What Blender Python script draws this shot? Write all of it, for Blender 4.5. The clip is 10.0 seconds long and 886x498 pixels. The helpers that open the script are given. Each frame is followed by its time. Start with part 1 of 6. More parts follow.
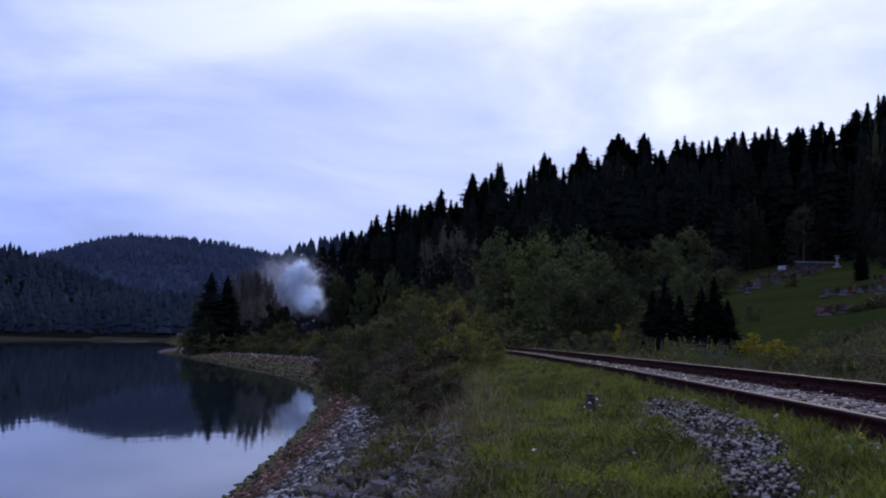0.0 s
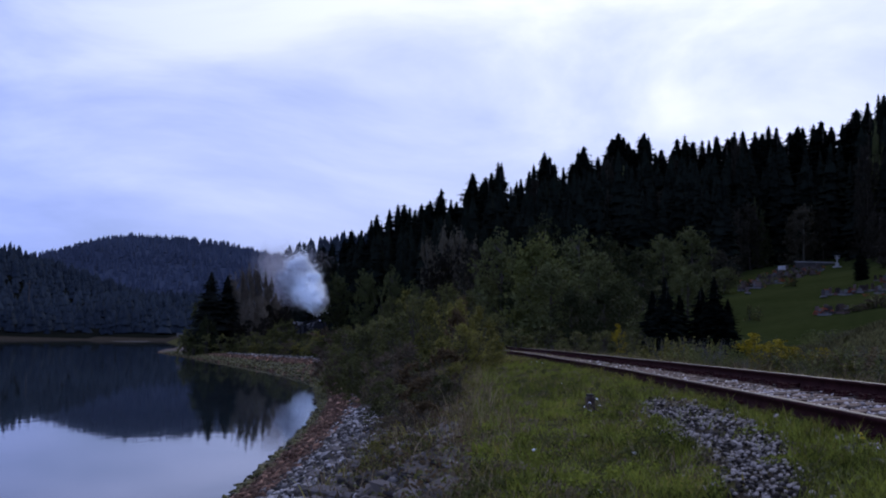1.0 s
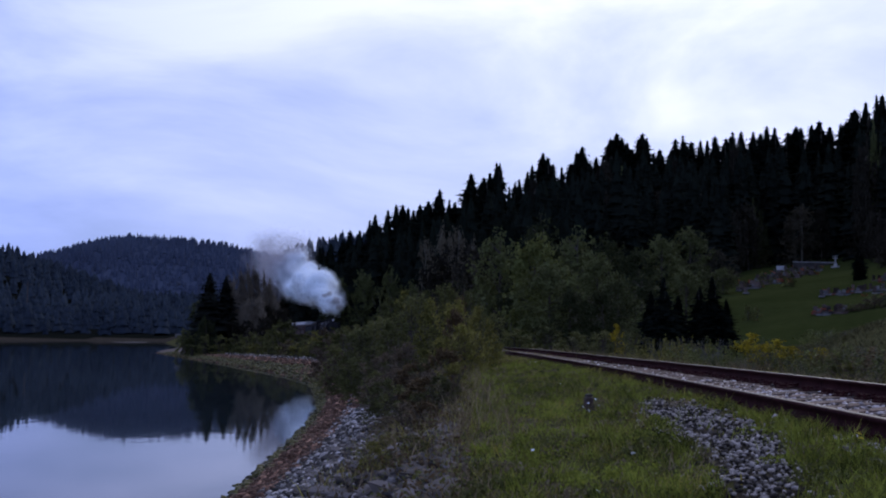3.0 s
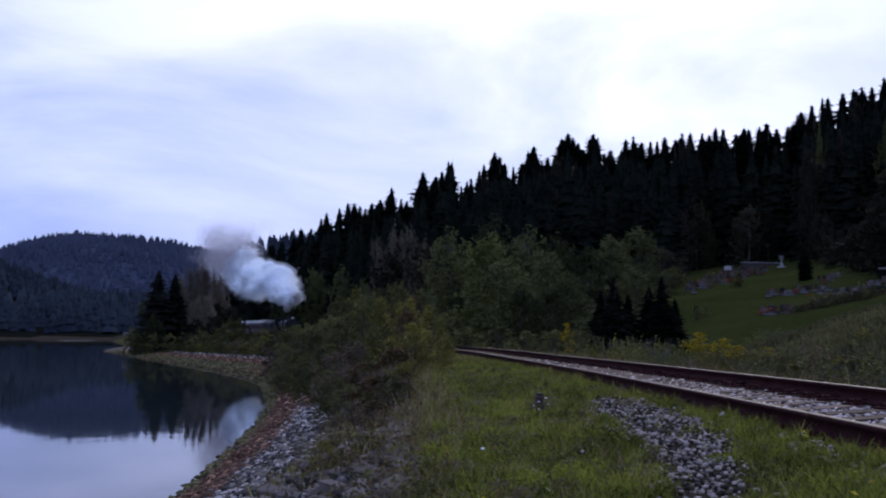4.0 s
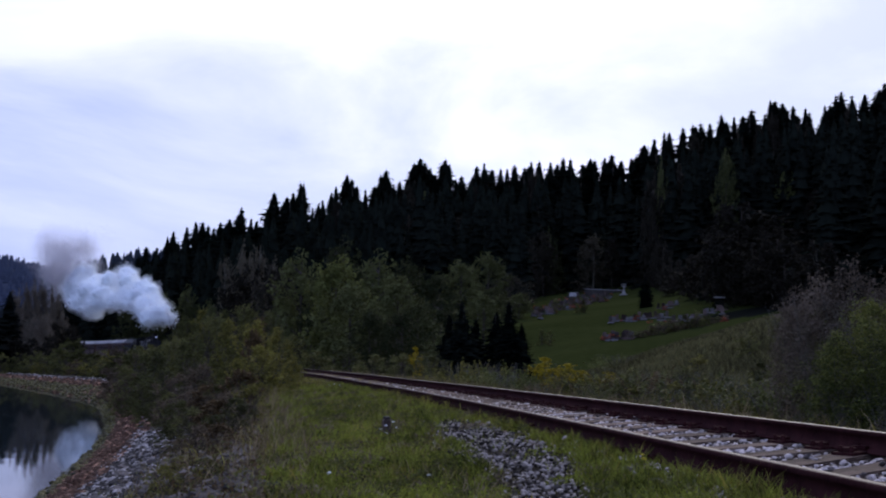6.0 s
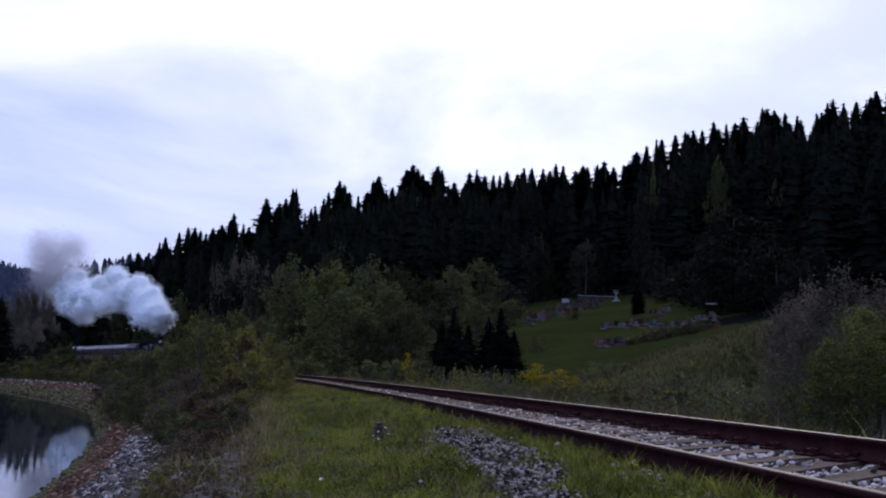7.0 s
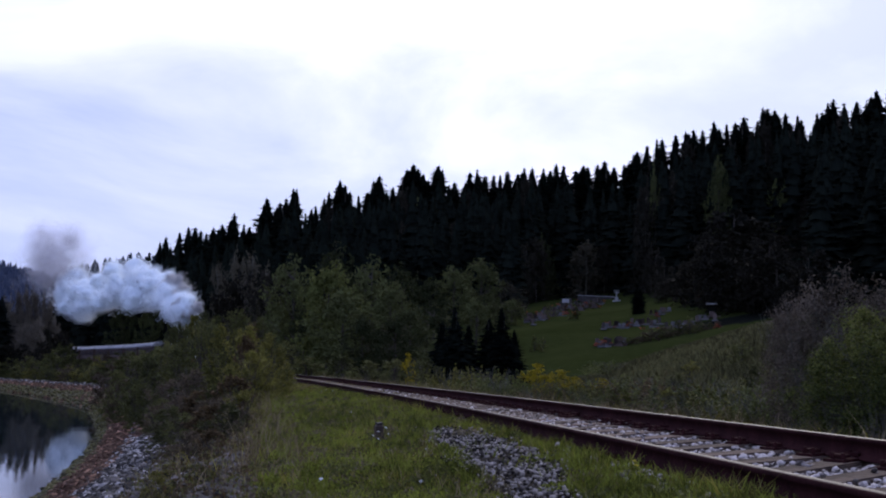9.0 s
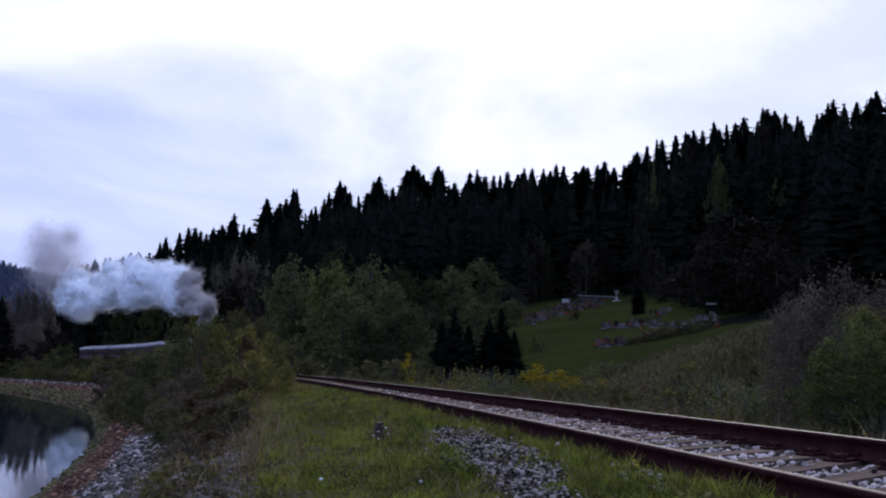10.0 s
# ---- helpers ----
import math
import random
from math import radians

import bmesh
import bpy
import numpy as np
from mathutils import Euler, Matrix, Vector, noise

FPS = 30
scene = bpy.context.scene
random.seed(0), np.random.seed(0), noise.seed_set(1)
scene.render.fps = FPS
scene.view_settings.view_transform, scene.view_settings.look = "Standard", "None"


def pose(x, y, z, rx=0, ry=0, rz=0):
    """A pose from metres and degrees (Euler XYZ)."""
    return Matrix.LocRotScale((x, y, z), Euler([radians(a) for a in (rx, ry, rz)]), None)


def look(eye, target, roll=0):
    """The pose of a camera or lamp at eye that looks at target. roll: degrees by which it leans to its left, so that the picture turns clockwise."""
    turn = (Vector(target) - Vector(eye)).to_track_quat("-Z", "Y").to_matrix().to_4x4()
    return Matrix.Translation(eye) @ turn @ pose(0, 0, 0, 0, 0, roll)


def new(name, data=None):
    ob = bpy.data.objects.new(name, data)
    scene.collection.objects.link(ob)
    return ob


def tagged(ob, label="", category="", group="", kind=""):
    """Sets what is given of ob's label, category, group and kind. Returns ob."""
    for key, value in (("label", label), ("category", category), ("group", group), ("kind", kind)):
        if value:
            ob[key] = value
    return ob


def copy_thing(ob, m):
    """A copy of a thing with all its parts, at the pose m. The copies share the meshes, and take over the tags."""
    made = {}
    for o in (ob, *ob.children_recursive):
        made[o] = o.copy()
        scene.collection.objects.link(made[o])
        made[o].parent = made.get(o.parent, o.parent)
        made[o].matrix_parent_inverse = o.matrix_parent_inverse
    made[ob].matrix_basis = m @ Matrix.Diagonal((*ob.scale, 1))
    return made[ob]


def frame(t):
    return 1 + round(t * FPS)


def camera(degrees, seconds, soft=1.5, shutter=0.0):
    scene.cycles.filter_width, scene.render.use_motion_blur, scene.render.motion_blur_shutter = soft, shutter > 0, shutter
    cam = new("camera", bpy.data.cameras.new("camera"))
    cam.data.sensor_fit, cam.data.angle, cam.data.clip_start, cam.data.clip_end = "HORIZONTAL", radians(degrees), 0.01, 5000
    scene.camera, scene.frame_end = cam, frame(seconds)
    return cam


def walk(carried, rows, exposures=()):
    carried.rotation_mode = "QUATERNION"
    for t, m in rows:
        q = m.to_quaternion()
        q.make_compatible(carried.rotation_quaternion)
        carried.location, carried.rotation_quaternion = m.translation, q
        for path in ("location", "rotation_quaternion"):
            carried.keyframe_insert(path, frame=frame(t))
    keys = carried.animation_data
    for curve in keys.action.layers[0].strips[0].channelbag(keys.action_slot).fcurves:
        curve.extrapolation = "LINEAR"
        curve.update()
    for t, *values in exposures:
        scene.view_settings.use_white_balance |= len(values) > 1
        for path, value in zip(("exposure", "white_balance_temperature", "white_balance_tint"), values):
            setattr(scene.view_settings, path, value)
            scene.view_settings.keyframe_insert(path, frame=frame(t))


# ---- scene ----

CAM_Z = 0.431
cam = camera(43.5, 10.0, soft=2.05, shutter=0.6)
PATH = [(0.0, 0, 4.516, -0.43), (2.4, 0, 4.516, -0.43), (2.9, -0.06, 4.53, -0.39), (3.3, -0.46, 4.545, -0.36),
        (3.5, -1.198, 4.53, -0.36), (4.0, -2.585, 4.495, -0.45), (4.5, -4.232, 4.586, -0.66), (5.0, -7.106, 5.125, -0.80),
        (5.5, -9.363, 5.444, -0.884), (6.0, -10.349, 5.782, -0.924), (6.2, -10.73, 5.93, -0.95), (6.6, -10.78, 6.07, -1.0),
        (7.3, -10.725, 6.098, -1.02), (10.0, -10.725, 6.098, -1.02)]
EXPOSURES = [(0.0, -0.20, 5600, 10), (3.45, -0.19, 5620, 10), (4.0, 0.0, 5830, 10), (4.6, 0.02, 5880, 10), (5.5, 0.0, 5950, 10), (10.0, 0.0, 5950, 10)]
walk(cam, [(t, pose(0, 0, CAM_Z, 90 + p, r, y)) for t, y, p, r in PATH], EXPOSURES)

# ---- world and sun: thin overcast, brightest ahead to the right ----
SUN_AZ, SUN_EL = 24.0, 34.0
world = bpy.data.worlds.new("overcast_sky")
scene.world = world
world.use_nodes = True
wt = world.node_tree
wt.nodes.clear()


def wnode(kind, **values):
    n = wt.nodes.new(kind)
    for key, value in values.items():
        n.inputs[key].default_value = value
    return n


sky = wt.nodes.new("ShaderNodeTexSky")
sky.sky_type, sky.sun_disc = "NISHITA", False
sky.sun_elevation, sky.sun_rotation = radians(SUN_EL), radians(SUN_AZ)
sky.air_density, sky.dust_density, sky.ozone_density = 1.0, 1.5, 2.0
where = wt.nodes.new("ShaderNodeTexCoord")
flat = wt.nodes.new("ShaderNodeMapping")
flat.inputs["Scale"].default_value = (1.0, 1.0, 2.5)
flat.inputs["Rotation"].default_value = (0.0, 0.12, 0.0)
clouds = wnode("ShaderNodeTexNoise", Scale=2.3, Detail=7.0, Roughness=0.55, Distortion=0.5)
cover = wt.nodes.new("ShaderNodeValToRGB")
cover.color_ramp.elements[0].position, cover.color_ramp.elements[1].position = 0.36, 0.66
cover.color_ramp.elements[0].color, cover.color_ramp.elements[1].color = (0.78, 0.78, 0.78, 1), (1, 1, 1, 1)
veil = wt.nodes.new("ShaderNodeMixRGB")
glow_dir = wt.nodes.new("ShaderNodeVectorMath")
glow_dir.operation = "DOT_PRODUCT"
glow_dir.inputs[1].default_value = (math.sin(radians(SUN_AZ)) * math.cos(radians(SUN_EL)), math.cos(radians(SUN_AZ)) * math.cos(radians(SUN_EL)), math.sin(radians(SUN_EL)))
side_light = wt.nodes.new("ShaderNodeMapRange")
side_light.inputs["From Min"].default_value, side_light.inputs["From Max"].default_value = -0.6, 1.0
cloud_tone = wt.nodes.new("ShaderNodeValToRGB")
cloud_tone.color_ramp.elements[0].color, cloud_tone.color_ramp.elements[1].color = (1.08, 1.17, 1.65, 1), (1.34, 1.27, 1.36, 1)
middle = cloud_tone.color_ramp.elements.new(0.75)
middle.color = (0.455, 0.54, 1.02, 1)
bright = wt.nodes.new("ShaderNodeVectorMath")
bright.operation = "SCALE"
wt.links.new(where.outputs["Generated"], glow_dir.inputs[0])
wt.links.new(glow_dir.outputs["Value"], side_light.inputs["Value"])
wt.links.new(side_light.outputs["Result"], cloud_tone.inputs["Fac"])
thick = wt.nodes.new("ShaderNodeMapRange")
thick.inputs["From Min"].default_value, thick.inputs["From Max"].default_value = 0.35, 0.65
thick.inputs["To Min"].default_value, thick.inputs["To Max"].default_value = 7.0, 11.7
wt.links.new(clouds.outputs["Fac"], thick.inputs["Value"])
hue = wt.nodes.new("ShaderNodeValToRGB")
hue.color_ramp.elements[0].position, hue.color_ramp.elements[1].position = 0.36, 0.62
hue.color_ramp.elements[0].color, hue.color_ramp.elements[1].color = (0.77, 0.84, 1.03, 1), (1.0, 0.98, 1.0, 1)
tint = wt.nodes.new("ShaderNodeVectorMath")
tint.operation = "MULTIPLY"
wt.links.new(clouds.outputs["Fac"], hue.inputs["Fac"])
wt.links.new(cloud_tone.outputs["Color"], tint.inputs[0])
wt.links.new(hue.outputs["Color"], tint.inputs[1])
wt.links.new(tint.outputs["Vector"], bright.inputs[0])
wt.links.new(thick.outputs["Result"], bright.inputs["Scale"])
wt.links.new(bright.outputs["Vector"], veil.inputs["Color2"])
back = wnode("ShaderNodeBackground", Strength=0.1)
out = wt.nodes.new("ShaderNodeOutputWorld")
wt.links.new(where.outputs["Generated"], flat.inputs["Vector"])
wt.links.new(flat.outputs["Vector"], clouds.inputs["Vector"])
wt.links.new(clouds.outputs["Fac"], cover.inputs["Fac"])
wt.links.new(cover.outputs["Color"], veil.inputs["Fac"])
wt.links.new(sky.outputs["Color"], veil.inputs["Color1"])
wt.links.new(veil.outputs["Color"], back.inputs["Color"])
wt.links.new(back.outputs["Background"], out.inputs["Surface"])

sun = new("sun", bpy.data.lights.new("sun", "SUN"))
sun.data.energy, sun.data.angle, sun.data.color = 1.7, radians(14), (1.0, 0.87, 0.70)
a, e = radians(SUN_AZ), radians(SUN_EL)
sun.matrix_world = look((0, 0, 60), Vector((0, 0, 60)) - Vector((math.sin(a) * math.cos(e), math.cos(a) * math.cos(e), math.sin(e))))


# ---- materials ----
def material(name, dark, light, scale=4.0, rough=0.85, bump=0.3, metal=0.0, island=0.0, spread=0.0, through_light=0.0, fine=6.0, specular=0.3, clear=0.0):
    """Two colours mixed by noise at two scales, with relief; island and spread vary it by piece and by object."""
    m = bpy.data.materials.new(name)
    m.use_nodes = True
    t = m.node_tree
    p = t.nodes["Principled BSDF"]
    p.inputs["Roughness"].default_value, p.inputs["Metallic"].default_value = rough, metal
    p.inputs["Specular IOR Level"].default_value = specular
    co = t.nodes.new("ShaderNodeTexCoord")
    big, small = t.nodes.new("ShaderNodeTexNoise"), t.nodes.new("ShaderNodeTexNoise")
    big.inputs["Scale"].default_value, small.inputs["Scale"].default_value = scale, scale * fine
    big.inputs["Detail"].default_value = small.inputs["Detail"].default_value = 4
    mix = t.nodes.new("ShaderNodeMath")
    mix.operation = "MULTIPLY_ADD"
    mix.inputs[1].default_value = 0.55
    half = t.nodes.new("ShaderNodeMath")
    half.operation = "MULTIPLY"
    half.inputs[1].default_value = 0.45
    ramp = t.nodes.new("ShaderNodeValToRGB")
    ramp.color_ramp.elements[0].position, ramp.color_ramp.elements[1].position = 0.34, 0.66
    ramp.color_ramp.elements[0].color, ramp.color_ramp.elements[1].color = (*dark, 1), (*light, 1)
    for n in (big, small):
        t.links.new(co.outputs["Object"], n.inputs["Vector"])
    t.links.new(small.outputs["Fac"], half.inputs[0])
    t.links.new(big.outputs["Fac"], mix.inputs[0])
    t.links.new(half.outputs[0], mix.inputs[2])
    last = mix.outputs[0]
    for amount, kind, socket in ((island, "ShaderNodeNewGeometry", "Random Per Island"), (spread, "ShaderNodeObjectInfo", "Random")):
        if amount:
            g, s = t.nodes.new(kind), t.nodes.new("ShaderNodeMath")
            s.operation = "MULTIPLY_ADD"
            s.inputs[1].default_value = amount
            sub = t.nodes.new("ShaderNodeMath")
            sub.operation = "SUBTRACT"
            sub.inputs[1].default_value = amount / 2
            t.links.new(g.outputs[socket], s.inputs[0])
            t.links.new(last, s.inputs[2])
            t.links.new(s.outputs[0], sub.inputs[0])
            last = sub.outputs[0]
    t.links.new(last, ramp.inputs["Fac"])
    t.links.new(ramp.outputs["Color"], p.inputs["Base Color"])
    if bump:
        b = t.nodes.new("ShaderNodeBump")
        b.inputs["Strength"].default_value, b.inputs["Distance"].default_value = bump, 0.3 / scale / fine
        t.links.new(small.outputs["Fac"], b.inputs["Height"])
        t.links.new(b.outputs["Normal"], p.inputs["Normal"])
    if through_light:
        tr, ms = t.nodes.new("ShaderNodeBsdfTranslucent"), t.nodes.new("ShaderNodeMixShader")
        ms.inputs["Fac"].default_value = through_light
        t.links.new(ramp.outputs["Color"], tr.inputs["Color"])
        t.links.new(p.outputs["BSDF"], ms.inputs[1])
        t.links.new(tr.outputs["BSDF"], ms.inputs[2])
        t.links.new(ms.outputs["Shader"], t.nodes["Material Output"].inputs["Surface"])
    if clear:
        gone, thin, much = t.nodes.new("ShaderNodeBsdfTransparent"), t.nodes.new("ShaderNodeMixShader"), t.nodes.new("ShaderNodeMapRange")
        much.inputs["From Min"].default_value, much.inputs["From Max"].default_value = 0.35, 0.65
        much.inputs["To Min"].default_value, much.inputs["To Max"].default_value = clear - 0.35, min(clear + 0.35, 1.0)
        t.links.new(mix.outputs[0], much.inputs["Value"])
        t.links.new(much.outputs["Result"], thin.inputs["Fac"])
        t.links.new(ms.outputs["Shader"], thin.inputs[1])
        t.links.new(gone.outputs["BSDF"], thin.inputs[2])
        t.links.new(thin.outputs["Shader"], t.nodes["Material Output"].inputs["Surface"])
    return m


M = {
    "soil": material("soil_and_turf", (0.02508, 0.02633, 0.01106), (0.06823, 0.06534, 0.02693), 0.7, 0.95, 0.5, fine=9, specular=0.0),
    "meadow": material("mown_meadow", (0.0155, 0.0205, 0.0058), (0.0285, 0.034, 0.0105), 0.12, 0.95, 0.4, fine=14, specular=0.0),
    "shore": material("wet_shore_gravel", (0.01698, 0.01093, 0.00832), (0.05271, 0.03472, 0.02563), 0.5, 0.8, 0.6, fine=9, specular=0.1),
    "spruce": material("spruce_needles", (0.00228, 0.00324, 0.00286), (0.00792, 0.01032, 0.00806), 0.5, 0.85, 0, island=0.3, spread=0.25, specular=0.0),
    # Spruce needles again, lightened in the colour to stand in for haze.
    "point_spruce": material("haze_lightened_needles", (0.006, 0.0075, 0.0065), (0.0135, 0.0155, 0.0125), 0.5, 0.85, 0, island=0.2, spread=0.2, specular=0.0),
    # The blue of distance haze is mixed into this needle colour.
    "hazed_spruce": material("haze_tinted_forest", (0.01213, 0.01617, 0.0235), (0.03033, 0.0384, 0.04829), 0.01, 0.9, 0, specular=0.0, island=0.06),
    "leaf": material("dark_green_leaves", (0.03342, 0.03717, 0.01322), (0.1048, 0.1073, 0.03606), 0.6, 0.6, 0, spread=0.4, through_light=0.25, specular=0.03, island=0.26),
    "leaf_yellow": material("yellowing_leaves", (0.05081, 0.05269, 0.01443), (0.1752, 0.1615, 0.03701), 0.7, 0.6, 0, spread=0.3, through_light=0.25, specular=0.03, island=0.36),
    "leaf_grey": material("grey_brown_twigs", (0.05104, 0.03944, 0.02662), (0.1218, 0.09628, 0.06508), 0.6, 0.8, 0, spread=0.3, through_light=0.15, specular=0.02, island=0.36),
    "bush_leaf": material("fresh_bush_leaves", (0.02371, 0.03209, 0.009067), (0.1151, 0.1255, 0.03139), 0.6, 0.6, 0, spread=0.3, through_light=0.25, specular=0.03, island=0.5),
    "tree_leaf": material("dull_green_foliage", (0.02326, 0.02705, 0.01179), (0.07296, 0.08052, 0.0302), 0.6, 0.7, 0, spread=0.5, through_light=0.14, specular=0.02, island=0.16),
    "tree_yellow": material("olive_foliage", (0.0391, 0.0483, 0.01437), (0.1196, 0.1288, 0.03795), 0.6, 0.7, 0, spread=0.3, through_light=0.14, specular=0.02, island=0.16),
    "tree_grey": material("thin_brown_foliage", (0.03636, 0.03319, 0.02378), (0.09407, 0.08339, 0.05805), 0.6, 0.8, 0, spread=0.3, through_light=0.10, specular=0.02, island=0.16),
    "tree_pale": material("bare_pale_twigs", (0.05538, 0.04763, 0.03766), (0.1388, 0.1192, 0.09115), 0.6, 0.8, 0, island=0.16, spread=0.3, through_light=0.12, specular=0.02),
    "bank_soil": material("dark_stony_soil", (0.014, 0.0117, 0.009265), (0.0452, 0.039, 0.03052), 1.5, 0.95, 0.6, fine=9, specular=0.0),
    "algae": material("olive_wet_stone", (0.016, 0.015, 0.005), (0.066, 0.060, 0.017), 2, 0.7, 0.5, island=0.6, spread=0.6, specular=0.15),
    # Farthest hill: paler and bluer, haze put into the base colour.
    "hazed_hill": material("haze_blue_woods", (0.03031, 0.03752, 0.05975), (0.04474, 0.05485, 0.08298), 0.01, 0.95, 0, specular=0.0, island=0.06),
    "knoll": material("rough_olive_grass", (0.0324, 0.032, 0.015), (0.1134, 0.105, 0.047), 0.3, 0.8, 0, island=0.5, through_light=0.2, specular=0.02),
    "gravel": material("grey_gravel", (0.022, 0.018, 0.0155), (0.285, 0.25, 0.22), 3, 0.85, 0.4, specular=0.1, island=0.95),
    "leaf_gold": material("goldenrod_yellow_leaves", (0.1014, 0.08619, 0.006084), (0.325, 0.2535, 0.01521), 0.7, 0.6, 0, island=0.5, spread=0.2, through_light=0.25, specular=0.03),
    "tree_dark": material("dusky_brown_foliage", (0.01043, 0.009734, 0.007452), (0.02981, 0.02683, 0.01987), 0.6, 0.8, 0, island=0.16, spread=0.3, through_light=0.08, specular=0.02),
    "leaf_red": material("reddening_leaves", (0.046, 0.033, 0.017), (0.112, 0.078, 0.040), 0.7, 0.6, 0, island=0.4, through_light=0.25, specular=0.03),
    "wet_algae": material("wet_weedy_shore", (0.019, 0.019, 0.006), (0.050, 0.046, 0.014), 0.6, 0.85, 0.5, fine=9, specular=0.1),
    "worn": material("worn_brown_turf", (0.06, 0.0504, 0.0312), (0.18, 0.15, 0.09), 0.9, 0.85, 0, island=0.35, through_light=0.15, specular=0.02),
    "whitewash": material("whitewashed_stone", (0.168, 0.168, 0.174), (0.264, 0.264, 0.27), 4, 0.7, 0.1),
    "bush_twig": material("grey_brown_bush_twigs", (0.0387, 0.03187, 0.02379), (0.1116, 0.09104, 0.0694), 0.6, 0.8, 0, spread=0.3, through_light=0.15, specular=0.02, island=0.36),
    # Near rail head: the missing sky glint is put into a darker colour.
    "dull_head": material("glintless_rail_head", (0.030, 0.018, 0.017), (0.062, 0.042, 0.041), 6, 0.65, 0.1, metal=0.1),
    "bark": material("dark_bark", (0.02, 0.016, 0.012), (0.07, 0.06, 0.05), 3, 0.9, 0.5),
    "pale_bark": material("pale_aspen_bark", (0.0468, 0.0429, 0.0351), (0.117, 0.113, 0.0936), 2, 0.9, 0.4),
    "grass": material("verge_grass", (0.031, 0.029, 0.009), (0.262, 0.236, 0.054), 0.9, 0.7, 0, through_light=0.3, specular=0.02, island=0.28),
    "green_grass": material("lush_grass", (0.026, 0.033, 0.007), (0.20, 0.224, 0.037), 0.9, 0.7, 0, through_light=0.3, specular=0.02, island=0.28),
    "straw": material("dry_grass", (0.075, 0.055, 0.033), (0.24, 0.19, 0.12), 1.2, 0.8, 0, through_light=0.2, specular=0.02, island=0.4),
    "rust": material("rusty_rail_steel", (0.014, 0.00468, 0.00507), (0.039, 0.0137, 0.014), 5, 0.9, 0.3, specular=0.03),
    "railtop": material("worn_rail_head", (0.03432, 0.02662, 0.02662), (0.077, 0.06435, 0.06655), 6, 0.55, 0.1, metal=0.3),
    "sleeper": material("weathered_oak_sleeper", (0.04212, 0.0296, 0.0234), (0.1393, 0.0975, 0.0764), 2.5, 0.9, 0.6, spread=0.3, specular=0.1),
    "stone": material("pale_ballast_stone", (0.04622, 0.0372, 0.0336), (0.4751, 0.42, 0.384), 3, 0.85, 0.4, island=0.7, spread=0.7, specular=0.1),
    "pitching": material("dark_grey_pitching_slab", (0.027, 0.024, 0.0225), (0.108, 0.0945, 0.087), 3, 0.85, 0.5, spread=0.75, specular=0.1),
    "riprap": material("grey_bank_stone", (0.033, 0.0297, 0.02706), (0.396, 0.363, 0.3366), 2, 0.85, 0.5, island=0.6, spread=0.6, specular=0.1),
    "rubble": material("brown_shore_rubble", (0.055, 0.0297, 0.0187), (0.396, 0.2255, 0.143), 2, 0.85, 0.5, island=0.6, spread=0.6, specular=0.1),
    "steam": material("white_steam", (0.90, 0.955, 1), (0.94, 0.975, 1), 0.5, 1.0, 0, specular=0.0, through_light=0.4),
    # Brown smoke, darkened further in the colour for its backlit side.
    "smoke": material("backlit_brown_grey_smoke", (0.45, 0.44, 0.44), (0.62, 0.61, 0.61), 0.5, 1.0, 0, specular=0.0, through_light=0.5),
    "wisp": material("thin_grey_smoke", (0.42, 0.41, 0.45), (0.56, 0.55, 0.60), 0.5, 1.0, 0, specular=0.0, through_light=0.5, clear=0.36),
    # Near-black: the shade below the trees is put into the ground colour.
    "floor": material("shaded_forest_floor", (0.004, 0.005, 0.004), (0.009, 0.01, 0.008), 0.2, 0.95, 0.3, specular=0.0),
    "black": material("sooty_black_paint", (0.008, 0.008, 0.010), (0.022, 0.022, 0.026), 2, 0.75, 0.1, specular=0.08),
    "red": material("red_wheel_paint", (0.12, 0.015, 0.012), (0.20, 0.03, 0.022), 3, 0.5, 0.1),
    "steel": material("bright_steel", (0.3, 0.3, 0.32), (0.5, 0.5, 0.52), 4, 0.35, 0.1, metal=0.9),
    "coach": material("brown_red_coach_paint", (0.028, 0.012, 0.010), (0.055, 0.024, 0.018), 2, 0.5, 0.1),
    "roof": material("pale_grey_roof", (0.187, 0.187, 0.203), (0.281, 0.281, 0.304), 1, 0.6, 0.2),
    "glass": material("dark_window_glass", (0.01, 0.012, 0.014), (0.02, 0.024, 0.028), 2, 0.08, 0, specular=0.5),
    "lamp": material("white_lamp_glass", (0.75, 0.75, 0.78), (0.85, 0.85, 0.88), 4, 0.2, 0),
    "granite": material("dark_polished_granite", (0.022, 0.016, 0.014), (0.075, 0.052, 0.046), 5, 0.35, 0.1, spread=0.6),
    "marble": material("white_stone", (0.05005, 0.04834, 0.05005), (0.1133, 0.1099, 0.1133), 4, 0.6, 0.1, spread=0.3),
    "flower": material("white_petals", (0.6, 0.6, 0.62), (0.8, 0.8, 0.82), 4, 0.7, 0),
    "yellow": material("yellow_petals", (0.45, 0.36, 0.02), (0.65, 0.52, 0.03), 4, 0.7, 0),
    "red_flower": material("red_and_orange_blooms", (0.16, 0.03, 0.02), (0.30, 0.08, 0.03), 4, 0.8, 0, spread=0.5),
    "concrete": material("weathered_concrete", (0.02457, 0.0225, 0.02178), (0.05967, 0.05472, 0.05265), 1.5, 0.9, 0.5),
}

